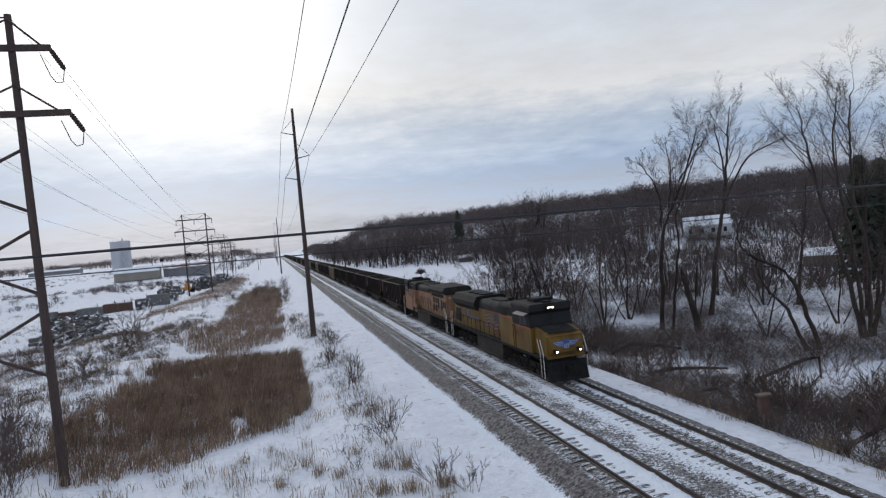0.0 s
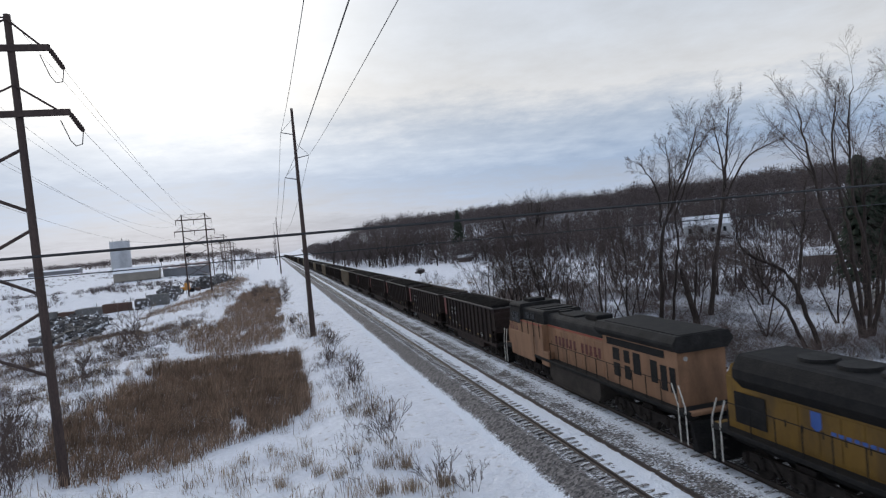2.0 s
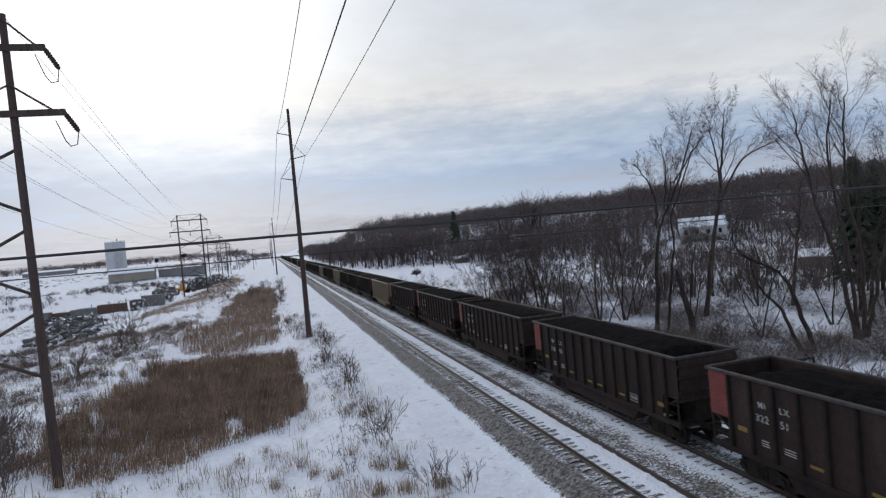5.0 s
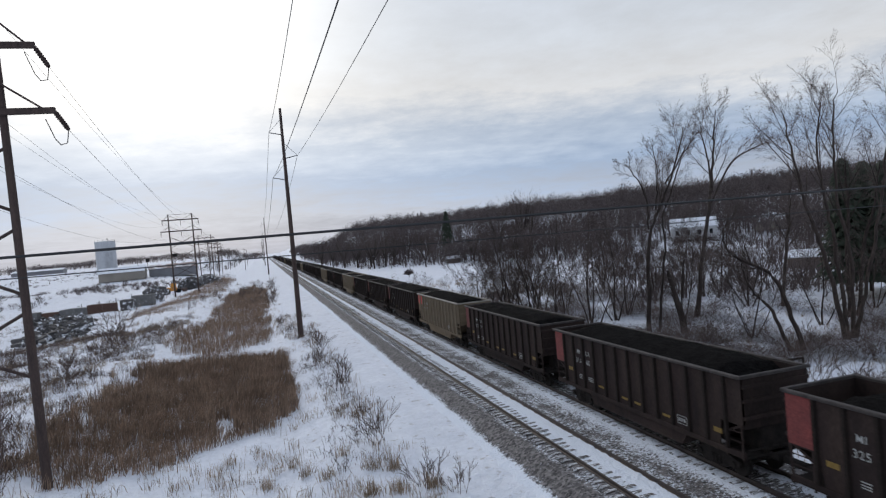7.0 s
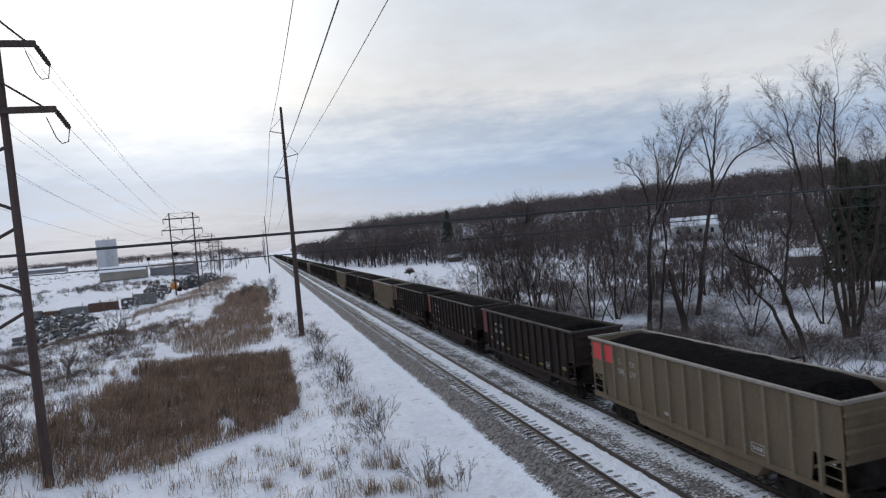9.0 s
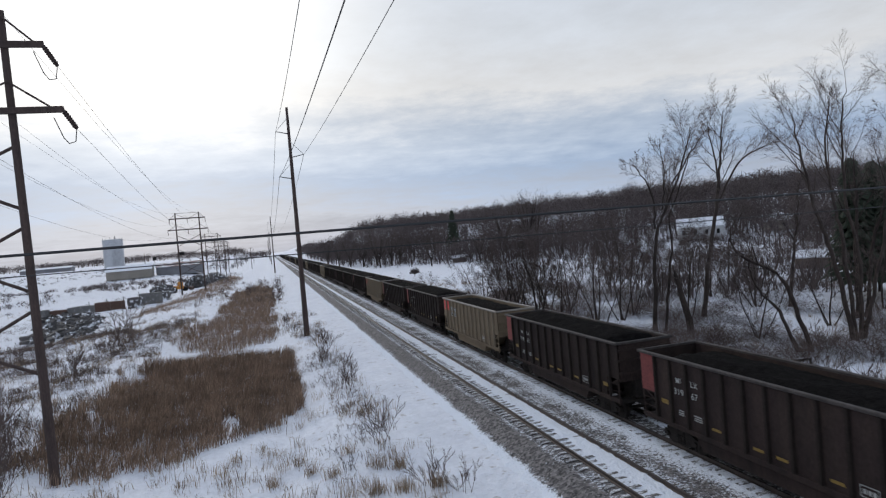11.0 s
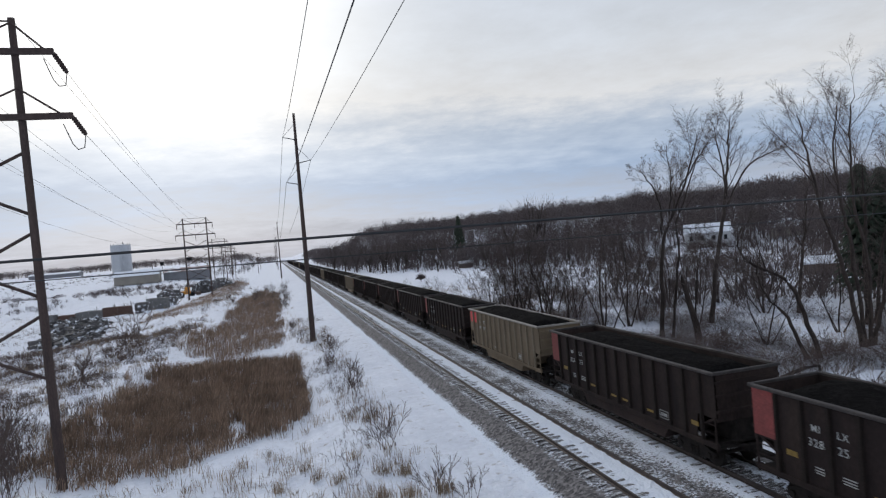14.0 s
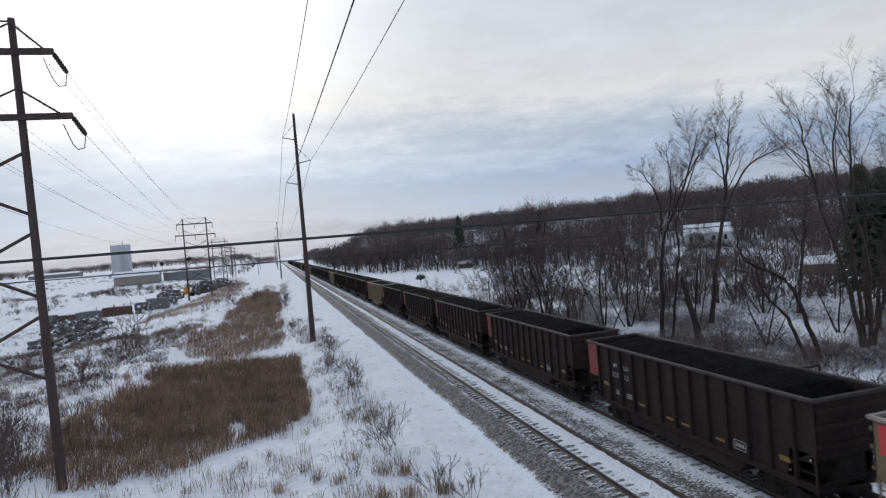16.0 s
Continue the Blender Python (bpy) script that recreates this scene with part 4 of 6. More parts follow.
def rear_locomotive():
    """Coupled back to front: y = 0 at its radiator end, the cab towards y = 22.3."""
    ob = thing("locomotive", label="faded peach and grey six-axle diesel locomotive, cab trailing", category="locomotive")
    running_gear(ob, 22.3, (4.3, 17.7), (7.9, 14.0), FADED)
    bm = bmesh.new()
    extrude_y(bm, hood_outline(1.20, 1.68, 4.02, 0.02), 1.5, 7.6)
    part("radiator_hood", bm, FADED, ob)
    bm = bmesh.new()
    extrude_y(bm, [(-1.5, 4.30), (-1.5, 4.42), (-1.3, 4.72), (1.3, 4.72), (1.5, 4.42), (1.5, 4.30), (1.2, 4.0), (-1.2, 4.0)], 1.3, 7.9)
    part("radiator", bm, LOCO_GREY, ob, "flared dark grey radiator wings")
    bm = bmesh.new()
    box(bm, -1.1, 1.1, 1.4, 7.4, 4.715, 4.75)
    part("radiator_screen", bm, LOCO_BLACK, ob)
    bm = bmesh.new()
    extrude_y(bm, hood_outline(1.06, 1.68, 3.75, 0.02), 7.6, 14.6)
    part("engine_hood", bm, FADED, ob)
    bm = bmesh.new()
    extrude_y(bm, hood_outline(1.08, 3.75, 4.4, 0.35), 7.9, 14.6)
    part("hood_top", bm, LOCO_GREY, ob, "grey hood top")
    bm = bmesh.new()
    box(bm, -0.5, 0.5, 9.3, 10.7, 4.38, 4.72, 0.05)
    part("exhaust_stack", bm, LOCO_BLACK, ob)
    bm = bmesh.new()
    box(bm, -0.7, 0.7, 11.6, 13.6, 4.38, 4.5, 0.04)
    part("roof_hatch", bm, LOCO_BLACK, ob)
    bm = bmesh.new()
    extrude_y(bm, hood_outline(1.48, 1.68, 3.72, 0.02), 14.6, 18.0)
    part("auxiliary_cab", bm, FADED, ob)
    bm = bmesh.new()
    extrude_y(bm, hood_outline(1.30, 3.72, 4.55, 0.12), 14.6, 18.0)
    part("auxiliary_top", bm, LOCO_GREY, ob)
    bm = bmesh.new()
    prism(bm, [(18.0, 1.68), (18.0, 3.45), (20.0, 3.45), (20.0, 1.68)], -1.5, 1.5)
    part("cab", bm, FADED, ob)
    bm = bmesh.new()
    prism(bm, [(18.0, 3.45), (18.0, 4.6), (19.6, 4.6), (19.75, 4.3), (20.0, 3.45)], -1.5, 1.5)
    part("cab_upper", bm, LOCO_GREY, ob, "grey upper half of the cab")
    bm = bmesh.new()
    extrude_y(bm, hood_outline(1.5, 4.5, 4.78, 0.2), 17.9, 19.8)
    part("cab_roof", bm, LOCO_GREY, ob)
    bm = bmesh.new()
    prism(bm, [(20.0, 1.68), (20.0, 3.45), (20.9, 3.15), (21.3, 2.6), (21.3, 1.68)], -1.15, 1.15)
    part("nose", bm, FADED, ob)
    for s in (-1, 1):
        for y0, y1 in ((18.25, 18.85), (18.95, 19.5)):
            bm = bmesh.new()
            box(bm, s * 1.5 - 0.012, s * 1.5 + 0.012, y0, y1, 3.55, 4.2)
            part("side_window", bm, DARK_GLASS, ob)
        bm = bmesh.new()
        prism(bm, [(19.98, 3.55), (19.80, 4.18), (19.83, 4.18), (20.01, 3.55)], s * 0.12, s * 1.38)
        part("windshield", bm, DARK_GLASS, ob)
        for y0, y1, z0, z1 in ((1.7, 2.1, 2.2, 3.3), (2.3, 2.75, 2.2, 3.3), (3.0, 3.5, 2.4, 3.4), (4.3, 4.9, 2.5, 3.5), (5.2, 5.7, 2.9, 3.5), (5.2, 5.7, 2.1, 2.75), (6.1, 6.7, 2.9, 3.5), (6.1, 6.7, 2.1, 2.75)):
            bm = bmesh.new()
            box(bm, s * 1.205 - 0.012, s * 1.205 + 0.012, y0, y1, z0, z1)
            part("screen", bm, LOCO_BLACK, ob, "black vent screen")
        bm = bmesh.new()
        box(bm, s * 1.21 - 0.012, s * 1.21 + 0.012, 2.4, 7.2, 3.62, 3.96)
        part("radiator_intake", bm, LOCO_BLACK, ob)
        door_lines(ob, s * 1.06, [7.9, 8.7, 9.5, 10.3, 11.1, 11.9, 12.7, 13.5, 14.3], 1.8, 3.5, FADED)
        bm = bmesh.new()
        box(bm, s * 1.303 - 0.012, s * 1.303 + 0.012, 14.75, 15.55, 3.82, 4.32)
        part("intake_grille", bm, LOCO_BLACK, ob)
        bm = bmesh.new()
        prism(bm, [(14.6, 3.62), (14.6, 3.7), (18.0, 3.7), (18.0, 3.62)], s * 1.482, s * 1.492)
        prism(bm, [(7.9, 3.64), (7.9, 3.71), (14.6, 3.71), (14.6, 3.64)], s * 1.062, s * 1.075)
        part("stripe", bm, RED_STRIPE, ob, "thin faded red stripe")
        bm = bmesh.new()
        box(bm, min(s * 1.46, s * 1.53), max(s * 1.46, s * 1.53), 16.0, 19.9, 1.2, 2.9, 0.02)
        part("side_skirt", bm, FADED, ob, "peach battery box panel")
        bm = bmesh.new()
        box(bm, min(s * 1.1, s * 1.5), max(s * 1.1, s * 1.5), 13.9, 15.0, 1.2, 2.1, 0.03)
        part("sand_box", bm, FADED, ob)
        for y0, y1 in ((16.0, 16.6), (16.8, 17.4)):
            bm = bmesh.new()
            box(bm, s * 1.303 - 0.02, s * 1.303 + 0.02, y0 - 0.05, y1 + 0.05, 3.80, 4.34)
            frame_ob = part("window_frame", bm, LOCO_GREY, ob)
            bm = bmesh.new()
            box(bm, s * 1.318 - 0.012, s * 1.318 + 0.012, y0, y1, 3.85, 4.28)
            part("pane", bm, DARK_GLASS, frame_ob)
        for y in (15.0, 15.9, 16.8, 17.8):
            bm = bmesh.new()
            rod(bm, (s * 1.50, y, 2.85), (s * 1.50, y, 3.95), 0.024, sides=6)
            part("stanchion", bm, LOCO_BLACK, ob)
        bm = bmesh.new()
        box(bm, min(s * 1.482, s * 1.505), max(s * 1.482, s * 1.505), 18.35, 18.95, 2.1, 2.75, 0.006)
        part("battery_hatch", bm, LOCO_GREY, ob, "dark vented hatch below the cab number")
    for x0, x1, y0, y1, z0, z1, nm in ((-0.6, 0.6, 18.3, 19.3, 4.77, 5.0, "air_conditioner"), (-0.25, 0.25, 19.35, 19.6, 4.77, 4.88, "antenna_base"), (-1.0, 1.0, 15.0, 15.7, 4.54, 4.62, "roof_hatch"),
                                       (-1.0, 1.0, 16.2, 17.4, 4.54, 4.60, "roof_hatch"), (-0.4, 0.4, 13.8, 14.3, 4.38, 4.55, "horn_bracket"), (-0.75, 0.75, 8.2, 9.0, 4.38, 4.50, "roof_hatch")):
        bm = bmesh.new()
        box(bm, x0, x1, y0, y1, z0, z1, 0.03)
        part(nm, bm, LOCO_BLACK, ob)
    lettering("engine_number", "6515", 0.70, -1.512, 19.92, 2.95, NAME_RED, ob, "red engine number")
    # road name as plain bars
    for k in range(12):
        if k == 5:
            continue
        bm = bmesh.new()
        plate(bm, -1.085, 8.15 + 0.47 * k, 8.40 + 0.47 * k, 2.62, 3.16)
        part("name_bar", bm, NAME_RED, ob)
    bm = bmesh.new()
    rod(bm, (-0.8, 1.50, 3.7), (-0.8, 1.47, 3.7), 0.1, sides=12)
    part("number_light", bm, MARK_WHITE, ob)
    handrail(ob, 1.3, 13.6)
    return ob


TRAIN = build_train()
TRAIN.append((lead_locomotive(), -28.87))
TRAIN.append((rear_locomotive(), -6.27))

# ---------------------------------------------------------------- power lines


def sag_wire(name, a, b, sag, r, parent=None, label="", steps=14, group="line wires"):
    """A hanging conductor between two points, as a thin three-sided tube."""
    a, b = Vector(a), Vector(b)
    side = (b - a).cross(Vector((0, 0, 1))).normalized()
    upv = side.cross(b - a).normalized()
    verts, faces = [], []
    for i in range(steps + 1):
        t = i / steps
        p = a.lerp(b, t) - Vector((0, 0, 4 * sag * t * (1 - t)))
        for k in range(4):
            q = p + r * (math.cos(k * math.pi / 2) * side + math.sin(k * math.pi / 2) * upv)
            verts.append(tuple(q))
    for i in range(steps):
        for k in range(4):
            faces.append((i * 4 + k, i * 4 + (k + 1) % 4, i * 4 + 4 + (k + 1) % 4, i * 4 + 4 + k))
    ob = new(name, raw_mesh(name, verts, faces, WIRE))
    if parent is not None:
        ob.parent = parent
    else:
        tagged(ob, label or "thin dark overhead line wire", "wire", group)
    return ob


H_TOP, H_ARM1, H_ARM2 = 25.8, 23.95, 20.45
H_GAP = 6.9
TOWER_LEAN = -0.9


def h_frame(x, y, turn, lean=0.0, deadend=False):
    """Two poles with two crossarms and crossed braces; the right-hand pole stands at x, y."""
    z = ground_z(x, y) - 0.3
    ob = thing("h_frame_pole", pose(x, y, z, 0, lean, turn), label="two-pole brown transmission structure with crossarms and cross bracing", category="power pole", group="transmission structures")
    for px in (0.0, -H_GAP):
        bm = bmesh.new()
        rod(bm, (px, 0, 0), (px, 0, H_TOP), 0.26, 0.18, 12)
        part("pole", bm, CORTEN, ob)
    for z1, ext in ((H_ARM1, 1.9), (H_ARM2, 2.5)):
        bm = bmesh.new()
        box(bm, -H_GAP - ext, ext, -0.34, -0.14, z1 - 0.17, z1 + 0.17, 0.02)
        part("crossarm", bm, CORTEN, ob)
        for px, d in ((0.0, 1), (-H_GAP, -1)):
            for e, top in ((d * ext * 0.75, 1.55), (-d * H_GAP * 0.42, 1.55)):
                bm = bmesh.new()
                rod(bm, (px, -0.2, z1 + top), (px + e, -0.2, z1 + 0.15), 0.055, sides=6)
                part("arm_brace", bm, CORTEN, ob)
        for px in (ext - 0.1, -H_GAP / 2, -H_GAP - ext + 0.1):
            bm = bmesh.new()
            if deadend:
                rod(bm, (px, 0.0, z1), (px + 0.38, 0.9, z1 - 0.82), 0.11, 0.11, 8)
                for k in range(7):
                    t = 0.12 + 0.12 * k
                    c = Vector((px + 0.38 * t, 0.9 * t, z1 - 0.82 * t))
                    rod(bm, c, c + Vector((0.03, 0.04, -0.05)), 0.15, 0.13, 10)
            else:
                for k in range(8):
                    rod(bm, (px, -0.24, z1 - 0.25 - 0.16 * k), (px, -0.24, z1 - 0.36 - 0.16 * k), 0.13, 0.09, 8)
                rod(bm, (px, -0.24, z1 - 0.1), (px, -0.24, z1 - 1.55), 0.03, sides=6)
            part("insulator", bm, CORTEN, ob, "brown insulator string")
            if deadend:
                bm = bmesh.new()
                pts = [Vector((px + 0.38, 0.9, z1 - 0.82)), Vector((px + 0.3, 0.7, z1 - 1.6)), Vector((px + 0.1, 0.1, z1 - 1.8)), Vector((px, -0.5, z1 - 1.6)), Vector((px - 0.25, -1.0, z1 - 0.6))]
                for p, q in zip(pts, pts[1:]):
                    rod(bm, p, q, 0.025, sides=6)
                part("jumper", bm, WIRE, ob, "drooping jumper wire")
    bm = bmesh.new()
    rod(bm, (-H_GAP, 0, H_TOP - 0.15), (0, 0, H_TOP - 0.15), 0.05, sides=6)
    part("top_tie", bm, CORTEN, ob)
    for z1, z0 in ((18.7, 15.2), (14.35, 10.7), (9.85, 6.2)):
        bm = bmesh.new()
        rod(bm, (0, 0.2, z1), (-H_GAP, 0.2, z0), 0.09, sides=8)
        part("cross_brace", bm, CORTEN, ob)
        bm = bmesh.new()
        rod(bm, (-H_GAP, 0.3, z1), (0, 0.3, z0), 0.09, sides=8)
        part("cross_brace", bm, CORTEN, ob)
    return ob


H_LINE = [(-12.08, 38.0), (-20.0, 210.0), (-27.5, 385.0), (-35.0, 560.0), (-43.0, 740.0)]


def build_h_line():
    ends = []
    for i, (x, y) in enumerate(H_LINE):
        h_frame(x, y, 2.5, TOWER_LEAN if i == 0 else 0.0, i == 0)
        zb = ground_z(x, y) - 0.3
        row = []
        for z1, ext in ((H_ARM1, 1.9), (H_ARM2, 2.5)):
            for px in (ext - 0.1, -H_GAP / 2, -H_GAP - ext + 0.1):
                if i == 0:
                    row.append((x + px + 0.38 + math.sin(radians(TOWER_LEAN)) * z1, y + 0.9, zb + z1 - 0.82))
                else:
                    row.append((x + px, y - 0.24, zb + z1 - 1.55))
        top = x + (math.sin(radians(TOWER_LEAN)) * H_TOP if i == 0 else 0.0)
        row.append((top, y, zb + H_TOP))
        row.append((top - H_GAP, y, zb + H_TOP))
        ends.append(row)
    for a, b in zip(ends, ends[1:]):
        for p, q in zip(a, b):
            sag_wire("line_wire", p, q, 3.2, 0.014)


build_h_line()


def steel_pole(x, y, height, base_r, arms, lean=0.0, z=None):
    z = ground_z(x, y) - 0.2 if z is None else z
    ob = thing("steel_pole", pose(x, y, z, 0, lean, 0), label="tall tapered rust-brown transmission pole with davit arms", category="power pole", group="single poles")
    bm = bmesh.new()
    rod(bm, (0, 0, 0), (0, 0, height), base_r, base_r * 0.45, 14)
    part("shaft", bm, CORTEN, ob)
    tips = []
    for dz, s in arms:
        zz = height - dz
        bm = bmesh.new()
        rod(bm, (0, 0, zz - 0.05), (s * 1.62, 0, zz + 0.3), 0.07, 0.05, 8)
        rod(bm, (0, 0, zz + 2.0), (s * 1.62, 0, zz + 0.3), 0.025, sides=6)
        part("davit_arm", bm, GALVANISED, ob)
        tips.append((x + s * 1.62, y, z + zz + 0.25))
    return ob, tips


ARMS = ((3.3, -1), (6.3, 1), (9.0, -1))


def build_single_line():
    spots = [(3.85, 81.0, 29.3), (2.6, 330.0, 29.3), (2.2, 560.0, 29.0), (1.8, 790.0, 29.0), (1.4, 1010.0, 29.0)]
    # the next pole stands out of view behind the bridge; its wires hang in a long span
    sags = (6.07, 3.65, 4.3)
    last = None
    for x, y, h in spots:
        ob, tips = steel_pole(x, y, h, 0.36, ARMS, 0.0)
        if last is None:
            for (tx, ty, tz), sg in zip(tips, sags):
                sag_wire("line_wire", (tx, -150.0, tz), (tx, ty, tz), sg, 0.021, steps=40)
        else:
            for p, q in zip(last, tips):
                sag_wire("line_wire", p, q, 5.0, 0.026, steps=18)
        last = tips


build_single_line()

# plain wooden poles along the line in the distance
def wood_pole(x, y, h):
    ob = thing("wooden_pole", pose(x, y, ground_z(x, y) - 0.2), label="dark wooden utility pole with crossarm", category="power pole", group="wooden poles")
    bm = bmesh.new()
    rod(bm, (0, 0, 0), (0, 0, h), 0.2, 0.13, 8)
    part("shaft", bm, CORTEN, ob)
    bm = bmesh.new()
    box(bm, -1.2, 1.2, -0.06, 0.06, h - 0.8, h - 0.65)
    part("crossarm", bm, CORTEN, ob)


for x, y, h in ((-23.0, 300, 19), (-21.0, 330, 19), (-26, 440, 18), (-24.5, 520, 18), (-31, 620, 18), (-12, 470, 16), (-14, 640, 16)):
    wood_pole(x, y, h)

# two utility cables crossing above the tracks close to the bridge
sag_wire("utility_cable", (-60, 14.0, 10.05), (70, 14.0, 9.95), -0.12, 0.029, label="thick black utility cable crossing above the tracks", group="crossing cables", steps=24)
sag_wire("utility_cable", (-60, 15.0, 10.1), (70, 15.0, 9.15), 0.0, 0.012, label="thin black utility cable crossing above the tracks", group="crossing cables", steps=24)

# ---------------------------------------------------------------- trees


SLIVER = [0.013]


class Twigs:
    """Collects tapered tubes as plain vertex and face lists."""

    def __init__(self):
        self.v, self.f = [], []

    def tube(self, pts, radii, sides):
        base = len(self.v)
        if sides == 1:  # the finest shoots: one flat sliver
            d = pts[-1] - pts[0]
            e = d.orthogonal().normalized() * max(radii[0], SLIVER[0])
            self.v += [tuple(pts[0] - e), tuple(pts[0] + e), tuple(pts[-1])]
            self.f.append((base, base + 1, base + 2))
            return
        for i, (p, r) in enumerate(zip(pts, radii)):
            d = (pts[min(i + 1, len(pts) - 1)] - pts[max(i - 1, 0)]).normalized()
            e1 = d.orthogonal().normalized()
            e2 = d.cross(e1)
            for k in range(sides):
                a = 2 * math.pi * k / sides
                self.v.append(tuple(p + r * (math.cos(a) * e1 + math.sin(a) * e2)))
        for i in range(len(pts) - 1):
            for k in range(sides):
                a, b = base + i * sides + k, base + i * sides + (k + 1) % sides
                self.f.append((a, b, b + sides, a + sides))


def grow(rng, bark, twigs, pos, way, length, radius, level, plan):
    """One limb and what grows from it. plan: per level (segments, sides, children, wobble, rise, child angle, child length)."""
    seg, sides, kids, wob, rise, ang, ratio, start = plan[level]
    pts, radii, dirs = [pos.copy()], [radius], [way.copy()]
    p, d = pos.copy(), way.normalized()
    tip = 0.18 if level == 0 else 0.12
    for i in range(seg):
        d = (d + Vector((rng.uniform(-1, 1), rng.uniform(-1, 1), rng.uniform(-1, 1))) * wob + Vector((0, 0, rise))).normalized()
        p = p + d * (length / seg)
        pts.append(p.copy())
        dirs.append(d.copy())
        radii.append(max(0.009, radius * (1 - (1 - tip) * (i + 1) / seg)))
    (bark if level < 2 else twigs).tube(pts, radii, sides)
    if level + 1 >= len(plan):
        return
    for k in range(kids):
        t = start + (1 - start) * (k + rng.uniform(0.1, 0.9)) / kids
        i = min(seg - 1, int(t * seg))
        q = pts[i].lerp(pts[i + 1], t * seg - i)
        axis = dirs[i + 1]
        round_ = rng.uniform(0, 2 * math.pi)
        e1 = axis.orthogonal().normalized()
        e2 = axis.cross(e1)
        a = radians(ang * rng.uniform(0.7, 1.25))
        w = axis * math.cos(a) + (e1 * math.cos(round_) + e2 * math.sin(round_)) * math.sin(a)
        ln = length * ratio * rng.uniform(0.65, 1.2) * (1.15 - 0.55 * (t - start) / (1 - start))
        r = radii[i] * rng.uniform(0.34, 0.56)
        grow(rng, bark, twigs, q, w, ln, max(0.012, r), level + 1, plan)


TALL = [(7, 5, 9, 0.08, 0.07, 36, 0.42, 0.15), (7, 4, 9, 0.08, 0.07, 36, 0.42, 0.15), (4, 3, 8, 0.09, 0.06, 36, 0.50, 0.12), (2, 1, 6, 0.09, 0.04, 36, 0.55, 0.1), (1, 1, 0, 0.05, 0.0, 0, 0, 0)]
BRUSHY = [(8, 5, 7, 0.13, 0.05, 42, 0.50, 0.2), (5, 3, 6, 0.14, 0.05, 42, 0.48, 0.15), (3, 3, 6, 0.15, 0.04, 44, 0.48, 0.12), (2, 1, 4, 0.14, 0.02, 44, 0.55, 0.1), (1, 1, 0, 0.05, 0.0, 0, 0, 0)]
SHRUB = [(5, 4, 6, 0.12, 0.04, 28, 0.55, 0.2), (3, 3, 5, 0.15, 0.04, 32, 0.5, 0.2), (1, 1, 0, 0.18, 0.02, 0, 0, 0)]
ALONG, ACROSS = Vector((0.965, -0.262, 0)), Vector((0.262, 0.965, 0))


def tall_tree(seed, stems):
    """stems: (radius, limbs, where the limbs begin, [(aside, height), ...] along the stem). Each stem bends through its points and carries limbs with fine shoots."""
    rng = random.Random(seed)
    bark, twigs = Twigs(), Twigs()
    for radius, limbs, first, way in stems:
        drift = rng.uniform(-0.12, 0.12)
        foot = way[0][1]
        ctrl = [ALONG * a + ACROSS * (drift * (h - foot)) + Vector((0, 0, h)) for a, h in way]
        ctrl = [ctrl[0] * 2 - ctrl[1]] + ctrl + [ctrl[-1] * 2 - ctrl[-2]]
        pts = []
        for i in range(1, len(ctrl) - 2):
            p0, p1, p2, p3 = ctrl[i - 1:i + 3]
            for k in range(5):
                t = k / 5
                pts.append(0.5 * (2 * p1 + (p2 - p0) * t + (2 * p0 - 5 * p1 + 4 * p2 - p3) * t * t + (3 * p1 - p0 - 3 * p2 + p3) * t ** 3))
        pts.append(ctrl[-2])
        m = len(pts) - 1
        for p in pts[1:]:
            p += Vector((rng.gauss(0, 1), rng.gauss(0, 1), 0)) * 0.07
        radii = [radius * (1 - i / m) ** 0.75 * 0.74 + 0.018 for i in range(m + 1)]
        if foot == 0:
            radii[0] *= 1.35
            pts[0] = pts[0] - Vector((0, 0, 0.5))
        bark.tube(pts, radii, 8)
        length = sum((b - a).length for a, b in zip(pts, pts[1:]))
        for k in range(limbs):
            t = first + (1 - first) * (k + rng.uniform(0.1, 0.9)) / limbs
            i = min(m - 1, int(t * m))
            q = pts[i].lerp(pts[i + 1], t * m - i)
            axis = (pts[i + 1] - pts[i]).normalized()
            turn = rng.uniform(0, 2 * math.pi)
            e1 = axis.orthogonal().normalized()
            e2 = axis.cross(e1)
            a = radians(rng.uniform(22, 46))
            w = axis * math.cos(a) + (e1 * math.cos(turn) + e2 * math.sin(turn)) * math.sin(a)
            ln = min(7.2, length * 0.36) * rng.uniform(0.6, 1.2) * (1.15 - 0.55 * (t - first) / (1 - first))
            grow(rng, bark, twigs, q, w, ln, max(0.02, radii[i] * rng.uniform(0.3, 0.5)), 1, TALL)
    return raw_mesh("trunk", bark.v, bark.f, BARK, True), raw_mesh("crown", twigs.v, twigs.f, TWIG)


def tree_meshes(seed, stems, plan, wood=None, fine=None):
    """stems: (offset x, y, way, length, radius). Returns the trunk's and the crown's mesh."""
    rng = random.Random(seed)
    bark, twigs = Twigs(), Twigs()
    for ox, oy, way, length, radius in stems:
        # a little flare where it leaves the ground
        root = Vector((ox, oy, -0.5))
        bark.tube([root, Vector((ox, oy, 0.15))], [radius * 1.35, radius * 1.02], plan[0][1])
        grow(rng, bark, twigs, Vector((ox, oy, 0)), Vector(way), length, radius, 0, plan)
    return raw_mesh("trunk", bark.v, bark.f, wood or BARK, True), raw_mesh("crown", twigs.v, twigs.f, fine or TWIG)


